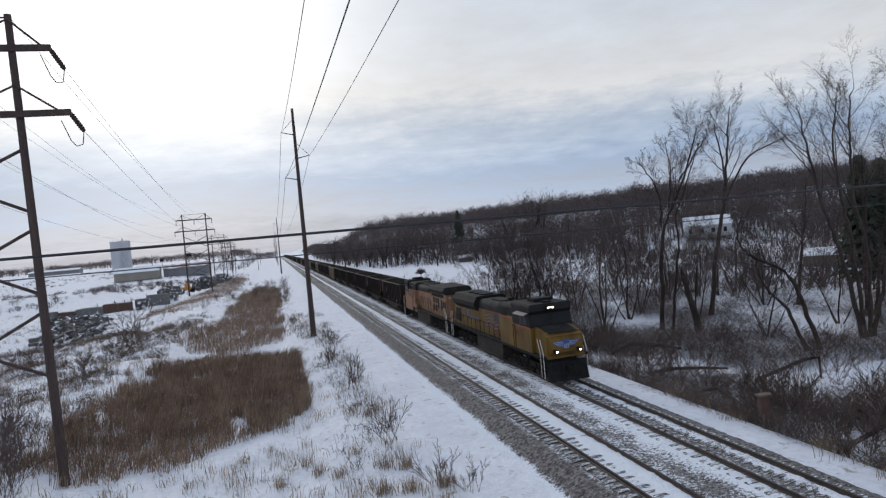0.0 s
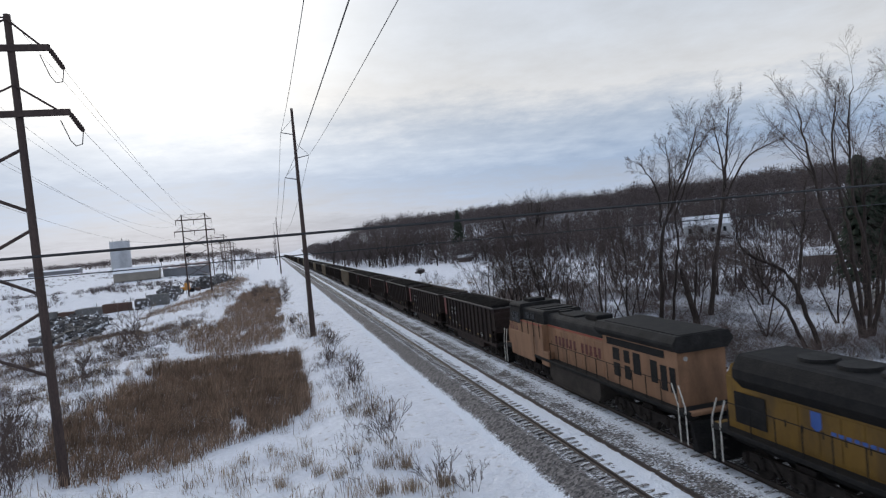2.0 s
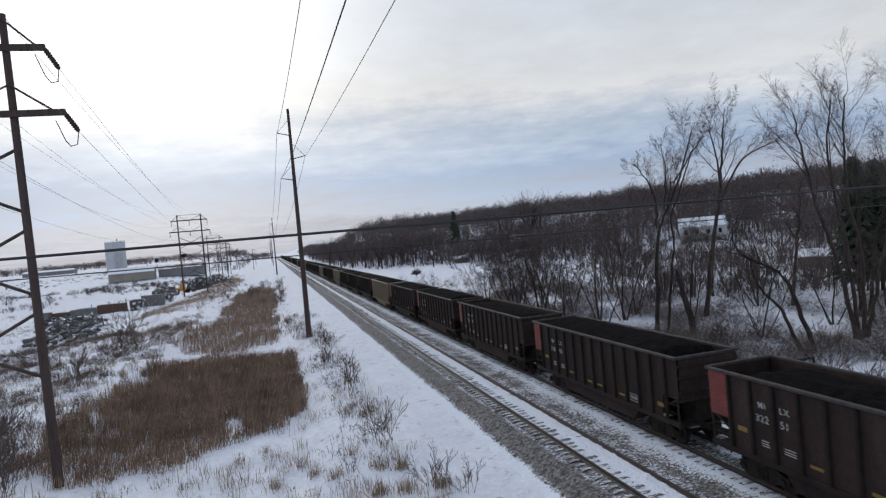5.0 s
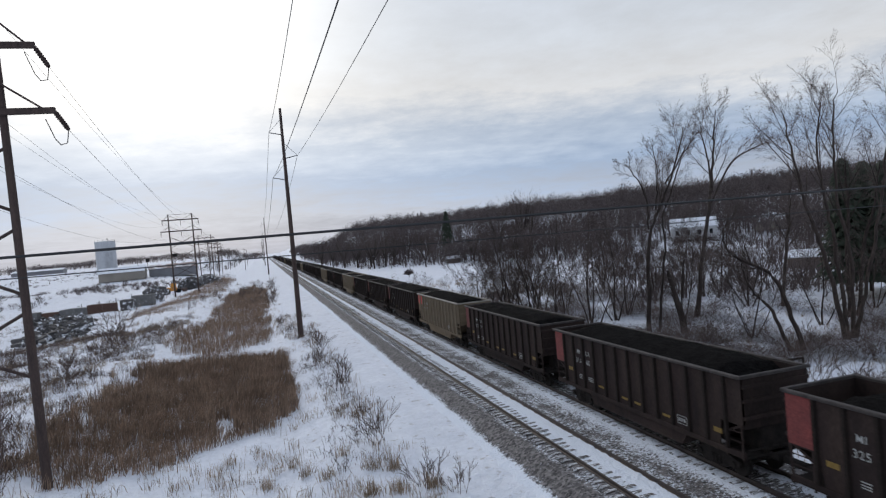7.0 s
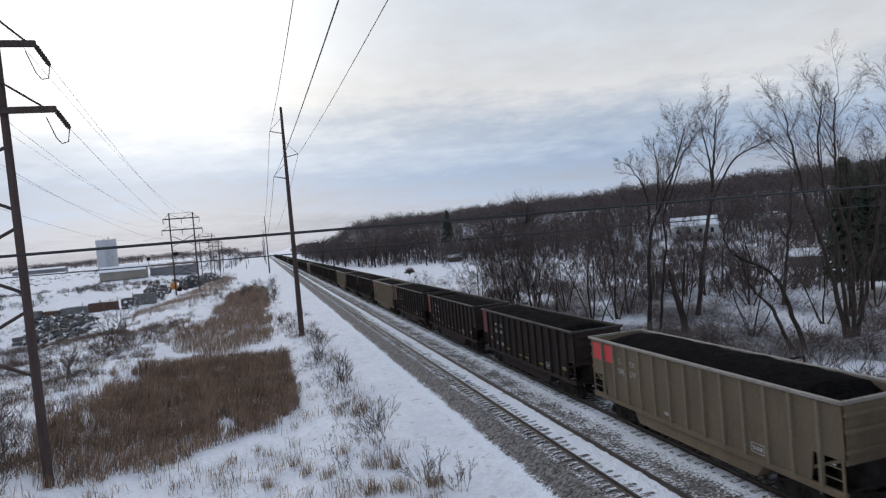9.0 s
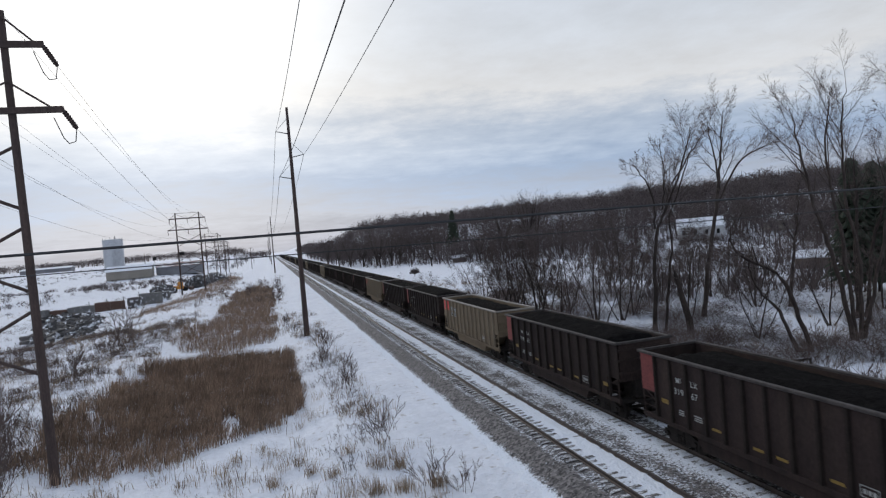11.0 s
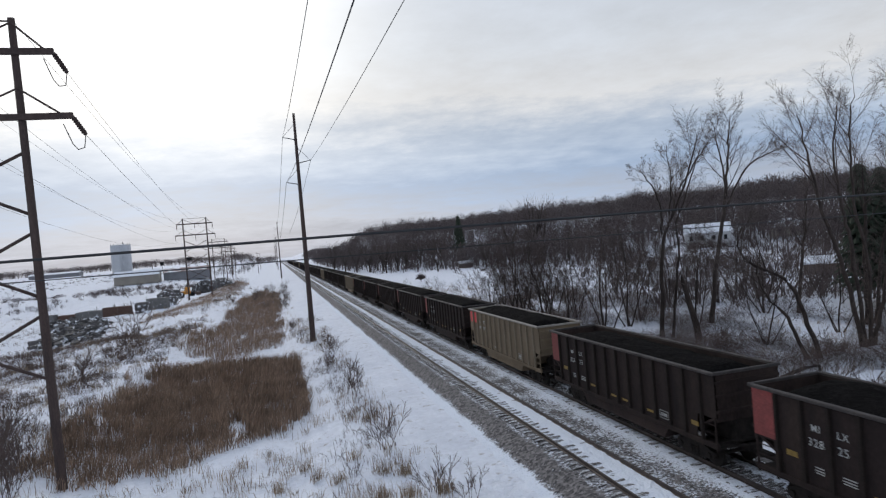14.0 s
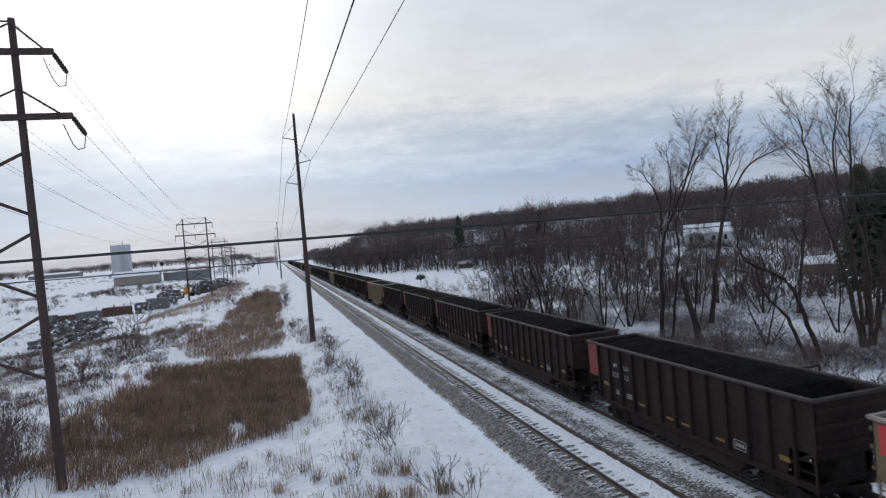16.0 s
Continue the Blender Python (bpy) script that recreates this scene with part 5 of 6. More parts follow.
def plant(meshes, x, y, turn=0.0, size=1.0, name="tree", label="tall bare deciduous tree with dark bark", category="tree", group=""):
    ob = new(name)
    ob.matrix_world = Matrix.Translation((x, y, ground_z(x, y))) @ Matrix.Rotation(radians(turn), 4, "Z")
    tagged(ob, label, category, group)
    for me, nm in zip(meshes, ("trunk", "crown")):
        o = new(nm, me)
        o.parent = ob
        o.scale = (size, size, size)
    return ob


def round_tree(seed, tall, wide, shoots, width, wood=None, fine=None):
    """A spreading tree: short trunk, limbs to a rounded crown, and shoots that fill it unevenly."""
    r = random.Random(seed)
    bark, twigs = Twigs(), Twigs()
    fork = Vector((r.gauss(0, 0.2), r.gauss(0, 0.2), tall * r.uniform(0.17, 0.24)))
    bark.tube([Vector((0, 0, -0.5)), fork], [tall * 0.026, tall * 0.02], 7)
    half = tall * 0.43
    mid = Vector((0, 0, tall - half))
    SLIVER[0] = width
    tips = []
    for _ in range(13):
        a, h = r.uniform(0, 6.28), r.uniform(-0.25, 0.95)
        flat = math.sqrt(1 - h * h)
        e = mid + Vector((math.cos(a) * wide * flat, math.sin(a) * wide * flat, half * h)) * r.uniform(0.65, 0.95)
        m = fork.lerp(e, 0.5) + Vector((0, 0, -0.04 * tall))
        bark.tube([fork, m, e], [tall * 0.011, tall * 0.007, tall * 0.003], 4)
        tips += [e, m.lerp(e, 0.5)]
    for _ in range(shoots):
        if r.random() < 0.55:
            e = r.choice(tips) + Vector((r.gauss(0, 1), r.gauss(0, 1), r.gauss(0.3, 1))) * wide * 0.22
        else:
            d = Vector((r.gauss(0, 1), r.gauss(0, 1), r.gauss(0.3, 1))).normalized()
            e = mid + Vector((d.x * wide, d.y * wide, d.z * half)) * r.uniform(0.45, 1.06)
        way = ((e - mid).normalized() + Vector((r.gauss(0, 0.5), r.gauss(0, 0.5), r.gauss(0.5, 0.4)))).normalized()
        twigs.tube([e - way * tall * r.uniform(0.06, 0.16), e], [width, width * 0.5], 1)
    SLIVER[0] = 0.013
    return raw_mesh("trunk", bark.v, bark.f, wood or BARK, True), raw_mesh("crown", twigs.v, twigs.f, fine or TWIG)


def build_trees():
    # the tall ones beside the creek
    plant(tall_tree(3, [(0.34, 9, 0.52, [(0, 0), (0.4, 6), (0.7, 11.2), (2.0, 14.4), (4.5, 20.1), (5.8, 24.2)]), (0.15, 7, 0.3, [(1.0, 12.2), (1.0, 16), (0.2, 18.5), (-1.2, 20.5)]),
                        (0.13, 7, 0.3, [(2.0, 14.4), (2.6, 18), (2.5, 23)]), (0.12, 6, 0.3, [(3.4, 17.5), (6, 21), (8.2, 23.6)])]), 41.8, 62.0, 0, 0.95, label="tall bare tree with a dark bending trunk beside the creek")
    plant(tall_tree(14, [(0.20, 10, 0.45, [(0, 0), (0.7, 6), (1.2, 10.3), (1.2, 13.6), (3.3, 19.6), (4.2, 22)])]), 42.6, 61.2, 0, 0.95, label="tall slim bare tree beside the creek")
    plant(tall_tree(5, [(0.40, 10, 0.5, [(0, 0), (1.6, 8), (3.0, 14.2), (3.9, 19.2), (4.4, 23), (5.2, 27.6)]), (0.17, 7, 0.25, [(3.5, 16.6), (3.2, 20.5), (2.7, 23.7), (2.5, 26)]),
                        (0.18, 8, 0.3, [(3.2, 15.0), (6, 20), (8.8, 21.6), (11, 22.3)])]), 51.2, 65.6, 0, 0.93, label="tall bare tree with a forked dark trunk")
    plant(tall_tree(8, [(0.30, 9, 0.35, [(0, 0), (-1.7, 5.4), (-3.3, 8.2), (-6.7, 10.2), (-7.8, 12.2), (-7.2, 13.8)]), (0.24, 8, 0.35, [(-1.2, 0), (-3.2, 4.4), (-5.0, 6.6), (-5.8, 9.0), (-5.4, 11.5)])]),
          44.7, 43.4, 0, 0.87, label="bare tree leaning far over on two thick stems")
    plant(tall_tree(21, [(0.32, 11, 0.45, [(0, 0), (-2.3, 9.9), (-3.8, 13.9), (-4.7, 17.6), (-5.8, 22.5), (-6.4, 25.5)]), (0.27, 11, 0.45, [(0.3, 0), (-1.2, 10.6), (-2.2, 15), (-2.9, 19), (-3.2, 22.8), (-2.6, 26)]),
                         (0.27, 11, 0.5, [(0.7, 0), (0.7, 8.4), (-0.5, 13.5), (-1.2, 19.4), (-1.3, 23.8), (-0.9, 27.5)]), (0.30, 11, 0.45, [(1.1, 0), (1.6, 2.5), (3.0, 9.2), (4.1, 16.5), (4.4, 22), (4.6, 26.5)])]),
          50.6, 44.4, 0, 0.825, label="large bare tree with four spreading stems")
    plant(tall_tree(27, [(0.33, 13, 0.4, [(0, 0), (0.6, 8), (0.9, 12), (1.2, 18)]), (0.25, 9, 0.4, [(0.8, 0), (2.0, 8), (3.2, 12), (4.0, 16.5)])]), 60.0, 52.0, label="tall bare tree with twin stems")
    plant(tall_tree(31, [(0.28, 13, 0.35, [(0, 0), (0.5, 7), (1.0, 11), (1.2, 15.5)])]), 63.0, 64.0, label="tall bare tree with an upright crown")
    # broken snag
    rng = random.Random(4)
    bark = Twigs()
    bark.tube([Vector((0, 0, -0.5)), Vector((-0.2, 0, 1.5)), Vector((-0.8, 0.1, 4.0)), Vector((-1.3, 0.2, 6.4)), Vector((-1.45, 0.2, 7.0))], [0.42, 0.36, 0.31, 0.26, 0.08], 9)
    for k in range(5):
        z = 2 + k
        bark.tube([Vector((-0.25 * z * 0.8, 0, z)), Vector((-0.25 * z + rng.uniform(-1.5, 1.5), rng.uniform(-1, 1), z + rng.uniform(0.2, 1.3)))], [0.10, 0.03], 5)
    ob = thing("broken_tree", Matrix.Translation((44.0, 58.5, ground_z(44.0, 58.5))), label="broken dead trunk leaning over the snow", category="tree")
    o = new("trunk", raw_mesh("trunk", bark.v, bark.f, BARK, True))
    o.parent = ob
    # thicket behind the train
    kinds = [tree_meshes(50 + k, [(0, 0, (0.15 * math.sin(k), 0.15 * math.cos(k), 1), 11.5, 0.13), (0.4, 0.3, (0.42, 0.15, 1), 9.5, 0.09), (-0.4, 0.2, (-0.45, -0.15, 1), 10.0, 0.10), (0, -0.4, (-0.1, -0.5, 1), 8.0, 0.08)], BRUSHY) for k in range(4)]
    rng = random.Random(77)
    spots = []
    for y0, y1, x0, x1, count in ((62, 98, 33, 50, 16), (98, 150, 27, 40, 8), (52, 66, 44, 50, 1), (78, 105, 52, 64, 5), (52, 82, 58, 88, 8), (34, 56, 68, 90, 4), (50, 60, 46, 56, 2), (120, 160, 72, 100, 5)):
        for _ in range(count):
            spots.append((rng.uniform(x0, x1), rng.uniform(y0, y1)))
    for i, (x, y) in enumerate(spots):
        plant(kinds[i % 4], x, y, rng.uniform(0, 360), rng.uniform(0.75, 1.2) * (0.32 if y > 98 and x < 50 else 1.0), label="bare brushy tree in the thicket beyond the tracks", group="thicket trees")
    # trees round the far field
    big = [round_tree(90 + k, 14.5, 6.0, 620, 0.03) for k in range(4)]
    for x, y, sc in ((68.2, 262.6, 0.75), (60, 312, 1.15), (66, 318, 1.1), (55, 325, 1.2), (49, 335, 1.15), (74, 322, 1.0), (44, 350, 1.1), (52, 300, 1.1), (96, 262, 0.9), (88, 255, 0.85), (108, 258, 1.0),
                     (80, 300, 1.05), (92, 310, 1.1), (40, 372, 1.1), (36, 400, 1.2), (58, 345, 1.2), (104, 246, 1.0), (118, 236, 1.1), (84, 330, 1.15), (70, 340, 1.2), (121, 276, 1.85), (128, 282, 1.6), (112, 285, 1.5)):
        plant(big[int(x) % 4], x, y, x * 37 % 360, sc * 1.12, label="bare spreading tree at the edge of the snowy field", group="field trees")


build_trees()


def build_round_bush():
    t = Twigs()
    rng = random.Random(6)
    for _ in range(260):
        w = Vector((rng.gauss(0, 1), rng.gauss(0, 1), abs(rng.gauss(0.6, 0.7)))).normalized()
        b = Vector((w.x * 0.5, w.y * 0.5, 1.3))
        e = b + Vector((w.x * 1.7, w.y * 1.7, w.z * 2.4 - 0.4)) * rng.uniform(0.75, 1.0)
        t.tube([Vector((0, 0, 0.2)).lerp(b, rng.uniform(0.5, 1)), b.lerp(e, 0.5), e], [0.05, 0.04, 0.02], 3)
    t.tube([Vector((0, 0, -0.3)), Vector((0, 0, 1.5))], [0.12, 0.1], 6)
    ob = thing("round_bush", Matrix.Translation((47.2, 205.9, ground_z(47.2, 205.9))), label="small round bare bush alone in the snowy field", category="bush")
    # twig colour already lightened for distance haze
    o = new("crown", raw_mesh("crown", t.v, t.f, HAZED_TWIG))
    o.parent = ob


build_round_bush()


def build_conifers():
    for x, y, h in ((91.0, 302.0, 24.0), (72.0, 62.0, 17.5), (75.0, 59.0, 16.5), (78.0, 64.0, 17.0), (80.0, 58.0, 16.0)):
        t = Twigs()
        rng = random.Random(int(x))
        verts, faces = [], []
        for k in range(900):
            z = h * (0.12 + 0.88 * rng.random())
            r = (1 - z / h) * h * 0.24 + 0.35
            a = rng.uniform(0, 2 * math.pi)
            c = Vector((math.cos(a) * r * rng.uniform(0.3, 1), math.sin(a) * r * rng.uniform(0.3, 1), z))
            i = len(verts)
            s = rng.uniform(0.5, 1.0)
            verts += [tuple(c + Vector((math.cos(a) * s, math.sin(a) * s, -0.35 * s))), tuple(c + Vector((-math.sin(a) * s * 0.6, math.cos(a) * s * 0.6, 0.1))),
                      tuple(c + Vector((math.sin(a) * s * 0.6, -math.cos(a) * s * 0.6, 0.1))), tuple(c + Vector((0, 0, 0.6 * s)))]
            faces += [(i, i + 1, i + 3), (i, i + 3, i + 2), (i, i + 2, i + 1)]
        ob = thing("pine_tree", Matrix.Translation((x, y, ground_z(x, y))), label="dark green conifer among bare trees", category="tree", group="conifers")
        o = new("crown", raw_mesh("crown", verts, faces, PINE))
        o.parent = ob
        t.tube([Vector((0, 0, -0.5)), Vector((0, 0, h * 0.9))], [0.3, 0.05], 6)
        o = new("trunk", raw_mesh("trunk", t.v, t.f, BARK))
        o.parent = ob


build_conifers()


def build_far_woods():
    """Woods over the hill and along the horizon, too many trees to count."""
    rng = random.Random(11)
    models = []
    SLIVER[0] = 0.10
    for k in range(8):
        t = Twigs()
        r = random.Random(200 + k)
        tall, wide = r.uniform(5.2, 6.6), r.uniform(3.4, 4.6)
        mid = Vector((0, 0, 11.6 - tall))
        fork = Vector((r.gauss(0, 0.2), r.gauss(0, 0.2), r.uniform(2.6, 3.8)))
        t.tube([Vector((0, 0, -0.5)), fork], [0.2, 0.15], 4)
        for _ in range(4):
            a, h = r.uniform(0, 6.28), r.uniform(0.1, 0.8)
            e = mid + Vector((math.cos(a) * wide * math.sqrt(1 - h * h), math.sin(a) * wide * math.sqrt(1 - h * h), tall * h)) * 0.85
            t.tube([fork, e], [0.10, 0.03], 3)
        for _ in range(84):
            d = Vector((r.gauss(0, 1), r.gauss(0, 1), r.gauss(0.35, 1))).normalized()
            e = mid + Vector((d.x * wide, d.y * wide, d.z * tall)) * r.uniform(0.5, 1.04)
            way = (d + Vector((r.gauss(0, 0.5), r.gauss(0, 0.5), r.gauss(0.5, 0.4)))).normalized()
            t.tube([e - way * r.uniform(0.9, 2.2), e], [0.04, 0.02], 1)
        v = np.array(t.v)
        models.append((v, np.array([f for f in t.f if len(f) == 4]), np.array([f for f in t.f if len(f) == 3])))
    low = []
    SLIVER[0] = 0.12
    for k in range(4):
        t = Twigs()
        r = random.Random(240 + k)
        t.tube([Vector((0, 0, -0.5)), Vector((0, 0, 6))], [0.15, 0.05], 3)
        for _ in range(34):
            a, d = r.uniform(0, 6.28), r.uniform(0, 1)
            b = Vector((math.cos(a) * d * 2.5, math.sin(a) * d * 2.5, r.uniform(0, 6)))
            t.tube([b, b + Vector((math.cos(a) * d * 2, math.sin(a) * d * 2, r.uniform(2.5, 5)))], [0.1, 0.05], 1)
        low.append((np.array(t.v), np.array([f for f in t.f if len(f) == 4]), np.array([f for f in t.f if len(f) == 3])))
    SLIVER[0] = 0.013
    quads, tris, allv, base = [], [], [], 0

    def put(x, y, size, wide=1.1):
        nonlocal base
        v, f4, f3 = low[rng.randrange(4)] if size < 0.55 else models[rng.randrange(8)]
        a = rng.uniform(0, 6.28)
        c, s = math.cos(a), math.sin(a)
        w = v @ np.array([[c, s, 0], [-s, c, 0], [0, 0, 1]]) * np.array([wide, wide, 1]) * size + np.array([x, y, ground_z(x, y)])
        allv.append(w)
        quads.append(f4 + base)
        tris.append(f3 + base)
        base += len(v)

    n = 0
    while n < 4700:
        b = radians(rng.uniform(-1, 54))
        d = 185 + 600 * rng.random() ** 1.35
        x, y = math.sin(b) * d, math.cos(b) * d
        u = x + 0.583 * y - 229
        if x < 42 or u < 8 + 22 * noise.noise((x * 0.02, y * 0.02, 3)):
            continue
        if 128 < x < 172 and 158 < y < 218:
            continue
        put(x, y, rng.uniform(0.7, 1.25) * (1.0 + 0.25 * smooth(300, 700, d)) * (1.0 + 0.5 * noise.noise((x * 0.025, y * 0.025, 1.5))))
        n += 1
    # low brush along the edge of the woods and between the trees of the flat
    for _ in range(1500):
        b = radians(rng.uniform(4, 54))
        d = rng.uniform(95, 330)
        x, y = math.sin(b) * d, math.cos(b) * d
        u = x + 0.583 * y - 229
        if x < 46 or u > 60 or (y > 150 and x < 96 and u < -8) or (118 < x < 150 and 150 < y < 190):
            continue
        if noise.noise((x * 0.03, y * 0.03, 5.5)) < -0.05 and u < -15:
            continue
        put(x, y, rng.uniform(0.2, 0.5), 1.7)
    # patches of scrub on the open land beyond the yard
    for _ in range(1700):
        x, y = rng.uniform(-260, -38), rng.uniform(225, 620)
        if noise.noise((x * 0.02, y * 0.012, 7.0)) > -0.02:
            put(x, y, rng.uniform(0.08, 0.2), 2.4)
    for cx, cy, k in ((-72, 300, 60), (-64, 285, 40), (-88, 262, 30), (-58, 330, 40), (-110, 330, 60), (-45, 300, 40), (-40, 350, 60), (-30, 330, 60)):
        for _ in range(k):
            put(cx + rng.gauss(0, 7), cy + rng.gauss(0, 9), rng.uniform(0.1, 0.32), 1.6)
    # along the far railway and the horizon
    for _ in range(300):
        y = rng.uniform(380, 1500)
        put(rng.uniform(32, 60) + 0.02 * y, y, rng.uniform(0.7, 1.25))
    for _ in range(120):
        y = rng.uniform(500, 1400)
        put(-rng.uniform(15, 60) - 0.01 * y, y, rng.uniform(0.45, 0.9))
    for _ in range(420):
        b = radians(rng.uniform(-24, 0))
        d = rng.uniform(1250, 1700)
        put(math.sin(b) * d, math.cos(b) * d, rng.uniform(0.9, 1.5), 2.4)
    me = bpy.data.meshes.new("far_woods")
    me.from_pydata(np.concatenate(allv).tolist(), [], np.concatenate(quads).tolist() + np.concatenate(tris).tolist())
    # no haze in the air; the woods' colour carries it
    me.materials.append(HAZED_TWIG)
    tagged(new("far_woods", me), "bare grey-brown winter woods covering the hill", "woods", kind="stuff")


build_far_woods()

# ---------------------------------------------------------------- reeds, weeds and shrubs


def inside(poly, x, y):
    hit = False
    for (x0, y0), (x1, y1) in zip(poly, poly[1:] + poly[:1]):
        if (y0 > y) != (y1 > y) and x < x0 + (y - y0) / (y1 - y0) * (x1 - x0):
            hit = not hit
    return hit


REED_NEAR = [(-15.4, 40.0), (-15.0, 46.4), (-13.6, 56.6), (-13.1, 66), (-14.6, 70), (-10.8, 74.5), (-5.3, 75.5), (1.6, 70.5), (1.2, 45.3), (-3.1, 42.3), (-6.1, 39.5), (-8.4, 37.0), (-12.2, 37.7)]
REED_BANK = [(-30, 150), (-22, 135), (-14, 185), (-12, 300), (-20, 330), (-24, 230)]
REED_FAR = [(-12.7, 88.0), (-14.0, 104.0), (-10.1, 126.1), (-10.5, 185.0), (-4.4, 230.0), (0.6, 195.0), (0.2, 86.6), (-2.8, 81.5), (-7.4, 77.0)]


def blade(verts, faces, x, y, z, h, w, lean, a, tip=True):
    """A bent strip with a drooping head."""
    dx, dy = math.cos(a) * w, math.sin(a) * w
    lx, ly = lean
    i = len(verts)
    verts += [(x - dx, y - dy, z - 0.1), (x + dx, y + dy, z - 0.1), (x + lx * 0.35 - dx * 0.8, y + ly * 0.35 - dy * 0.8, z + h * 0.6), (x + lx * 0.35 + dx * 0.8, y + ly * 0.35 + dy * 0.8, z + h * 0.6),
              (x + lx, y + ly, z + h)]
    faces += [(i, i + 1, i + 3, i + 2), (i + 2, i + 3, i + 4)]


def build_reeds():
    rng = random.Random(31)
    verts, faces = [], []
    for poly, count in ((REED_NEAR, 36000), (REED_FAR, 26000), (REED_BANK, 9000)):
        xs, ys = [p[0] for p in poly], [p[1] for p in poly]
        n = 0
        while n < count:
            x, y = rng.uniform(min(xs), max(xs)), rng.uniform(min(ys), max(ys))
            wob = 3.0 * noise.noise((x * 0.35, y * 0.25, 2.2)) + 0.9 * noise.noise((x * 1.3, y * 0.9, 5.2))
            if not inside(poly, x + wob, y + wob):
                continue
            if noise.noise((x * 0.45, y * 0.22, 8.8)) + 0.35 * noise.noise((x * 1.7, y * 1.1, 3.8)) > 0.34 + 0.22 * rng.random():
                continue
            n += 1
            if y < 44 and rng.random() < 0.3:
                continue
            h = rng.uniform(0.8, 1.75) * (0.78 + 0.45 * noise.noise((x * 0.6, y * 0.4, 1.0)))
            if y < 44:
                h *= 0.75
            blade(verts, faces, x, y, ground_z(x, y), h, rng.uniform(0.010, 0.027), (rng.gauss(0.16, 0.32), rng.gauss(0, 0.32)), rng.uniform(0, 3.14))
    me = raw_mesh("reeds", verts, faces, REED)
    tagged(new("reeds", me), "dense brown dead reeds standing in the snowy ditch", "reeds", kind="stuff")


build_reeds()


def build_weeds():
    rng = random.Random(41)
    verts, faces = [], []
    areas = [((-40, -13.5), (38, 130), 2600), ((-14, 6.5), (22, 44), 620), ((1.0, 6.5), (40, 110), 330), ((-16, 3), (95, 230), 500), ((21.5, 34), (18, 100), 1100), ((30, 60), (24, 60), 500),
             ((-90, -25), (110, 240), 1000), ((34, 60), (100, 170), 900)]
    for (x0, x1), (y0, y1), count in areas:
        for _ in range(count):
            x, y = rng.uniform(x0, x1), rng.uniform(y0, y1)
            if noise.noise((x * 0.22, y * 0.18, 6.1)) < -0.08:
                continue
            z = ground_z(x, y)
            size = rng.uniform(0.3, 1.0) ** 1.5
            for _ in range(rng.randint(5, 16)):
                blade(verts, faces, x + rng.gauss(0, 0.16 + 0.12 * size), y + rng.gauss(0, 0.16 + 0.12 * size), z, 0.25 + 0.75 * size * rng.uniform(0.5, 1), rng.uniform(0.006, 0.016),
                      (rng.gauss(0, 0.22), rng.gauss(0, 0.22)), rng.uniform(0, 3.14))
    # fuller tufts beside the path
    for x, y, k in ((5.2, 29.7, 120), (3.7, 27.5, 150), (6.3, 26.6, 130), (2.1, 31.4, 90), (4.3, 30.4, 80), (0.6, 35.0, 80), (1.2, 33.0, 70), (3.2, 33.5, 60), (-0.8, 33.2, 80), (22.9, 22.5, 120), (4.9, 27.0, 100)):
        z = ground_z(x, y)
        for _ in range(k):
            blade(verts, faces, x + rng.gauss(0, 0.2), y + rng.gauss(0, 0.2), z, rng.uniform(0.3, 0.85), rng.uniform(0.006, 0.014), (rng.gauss(0, 0.3), rng.gauss(0, 0.3)), rng.uniform(0, 3.14))
    me = raw_mesh("dry_weeds", verts, faces, DRY_GRASS)
    tagged(new("dry_weeds", me), "tan dry grass and weeds poking through the snow", "weeds", kind="stuff")


build_weeds()


def build_brushwood():
    """Fine grey twigs of low brush standing all over the banks."""
    rng = random.Random(73)
    t = Twigs()
    SLIVER[0] = 0.019
    for (x0, x1), (y0, y1), count, size in (((-42, -14), (36, 130), 3600, 0.75), ((-70, -26), (100, 180), 500, 0.8), ((22.4, 34), (15, 95), 5200, 1.3), ((22.8, 34), (14, 34), 800, 1.5), ((30, 48), (24, 58), 1900, 1.9), ((32, 64), (24, 64), 2800, 1.5), ((2.0, 6.0), (28, 110), 260, 0.7),
                                            ((24, 60), (62, 120), 4600, 1.9), ((46, 80), (40, 90), 2400, 1.6), ((-14, 3), (140, 260), 350, 1.2)):
        for _ in range(count):
            x, y = rng.uniform(x0, x1), rng.uniform(y0, y1)
            if noise.noise((x * 0.16, y * 0.12, 1.7)) < -0.12:
                continue
            g = Vector((x, y, ground_z(x, y) - 0.05))
            for _ in range(rng.randint(5, 12)):
                h = size * rng.uniform(0.35, 1.25)
                b = g + Vector((rng.gauss(0, 0.3), rng.gauss(0, 0.3), 0))
                w = Vector((rng.gauss(0, 0.35), rng.gauss(0, 0.35), 1)) * h
                t.tube([b, b + w], [0.011, 0.004], 1)
                m = b + w * rng.uniform(0.35, 0.7)
                t.tube([m, m + Vector((rng.gauss(0, 0.4), rng.gauss(0, 0.4), 0.5)) * h * 0.6], [0.009, 0.004], 1)
    SLIVER[0] = 0.013
    tagged(new("brushwood", raw_mesh("brushwood", t.v, t.f, BRUSH)), "thin grey-brown twigs of low brush standing in snow", "brush", kind="stuff")


BRUSH = material("brush_twigs", (0.085, 0.062, 0.054), (0.15, 0.112, 0.098), 0.4, 0.95, bump=0)
build_brushwood()


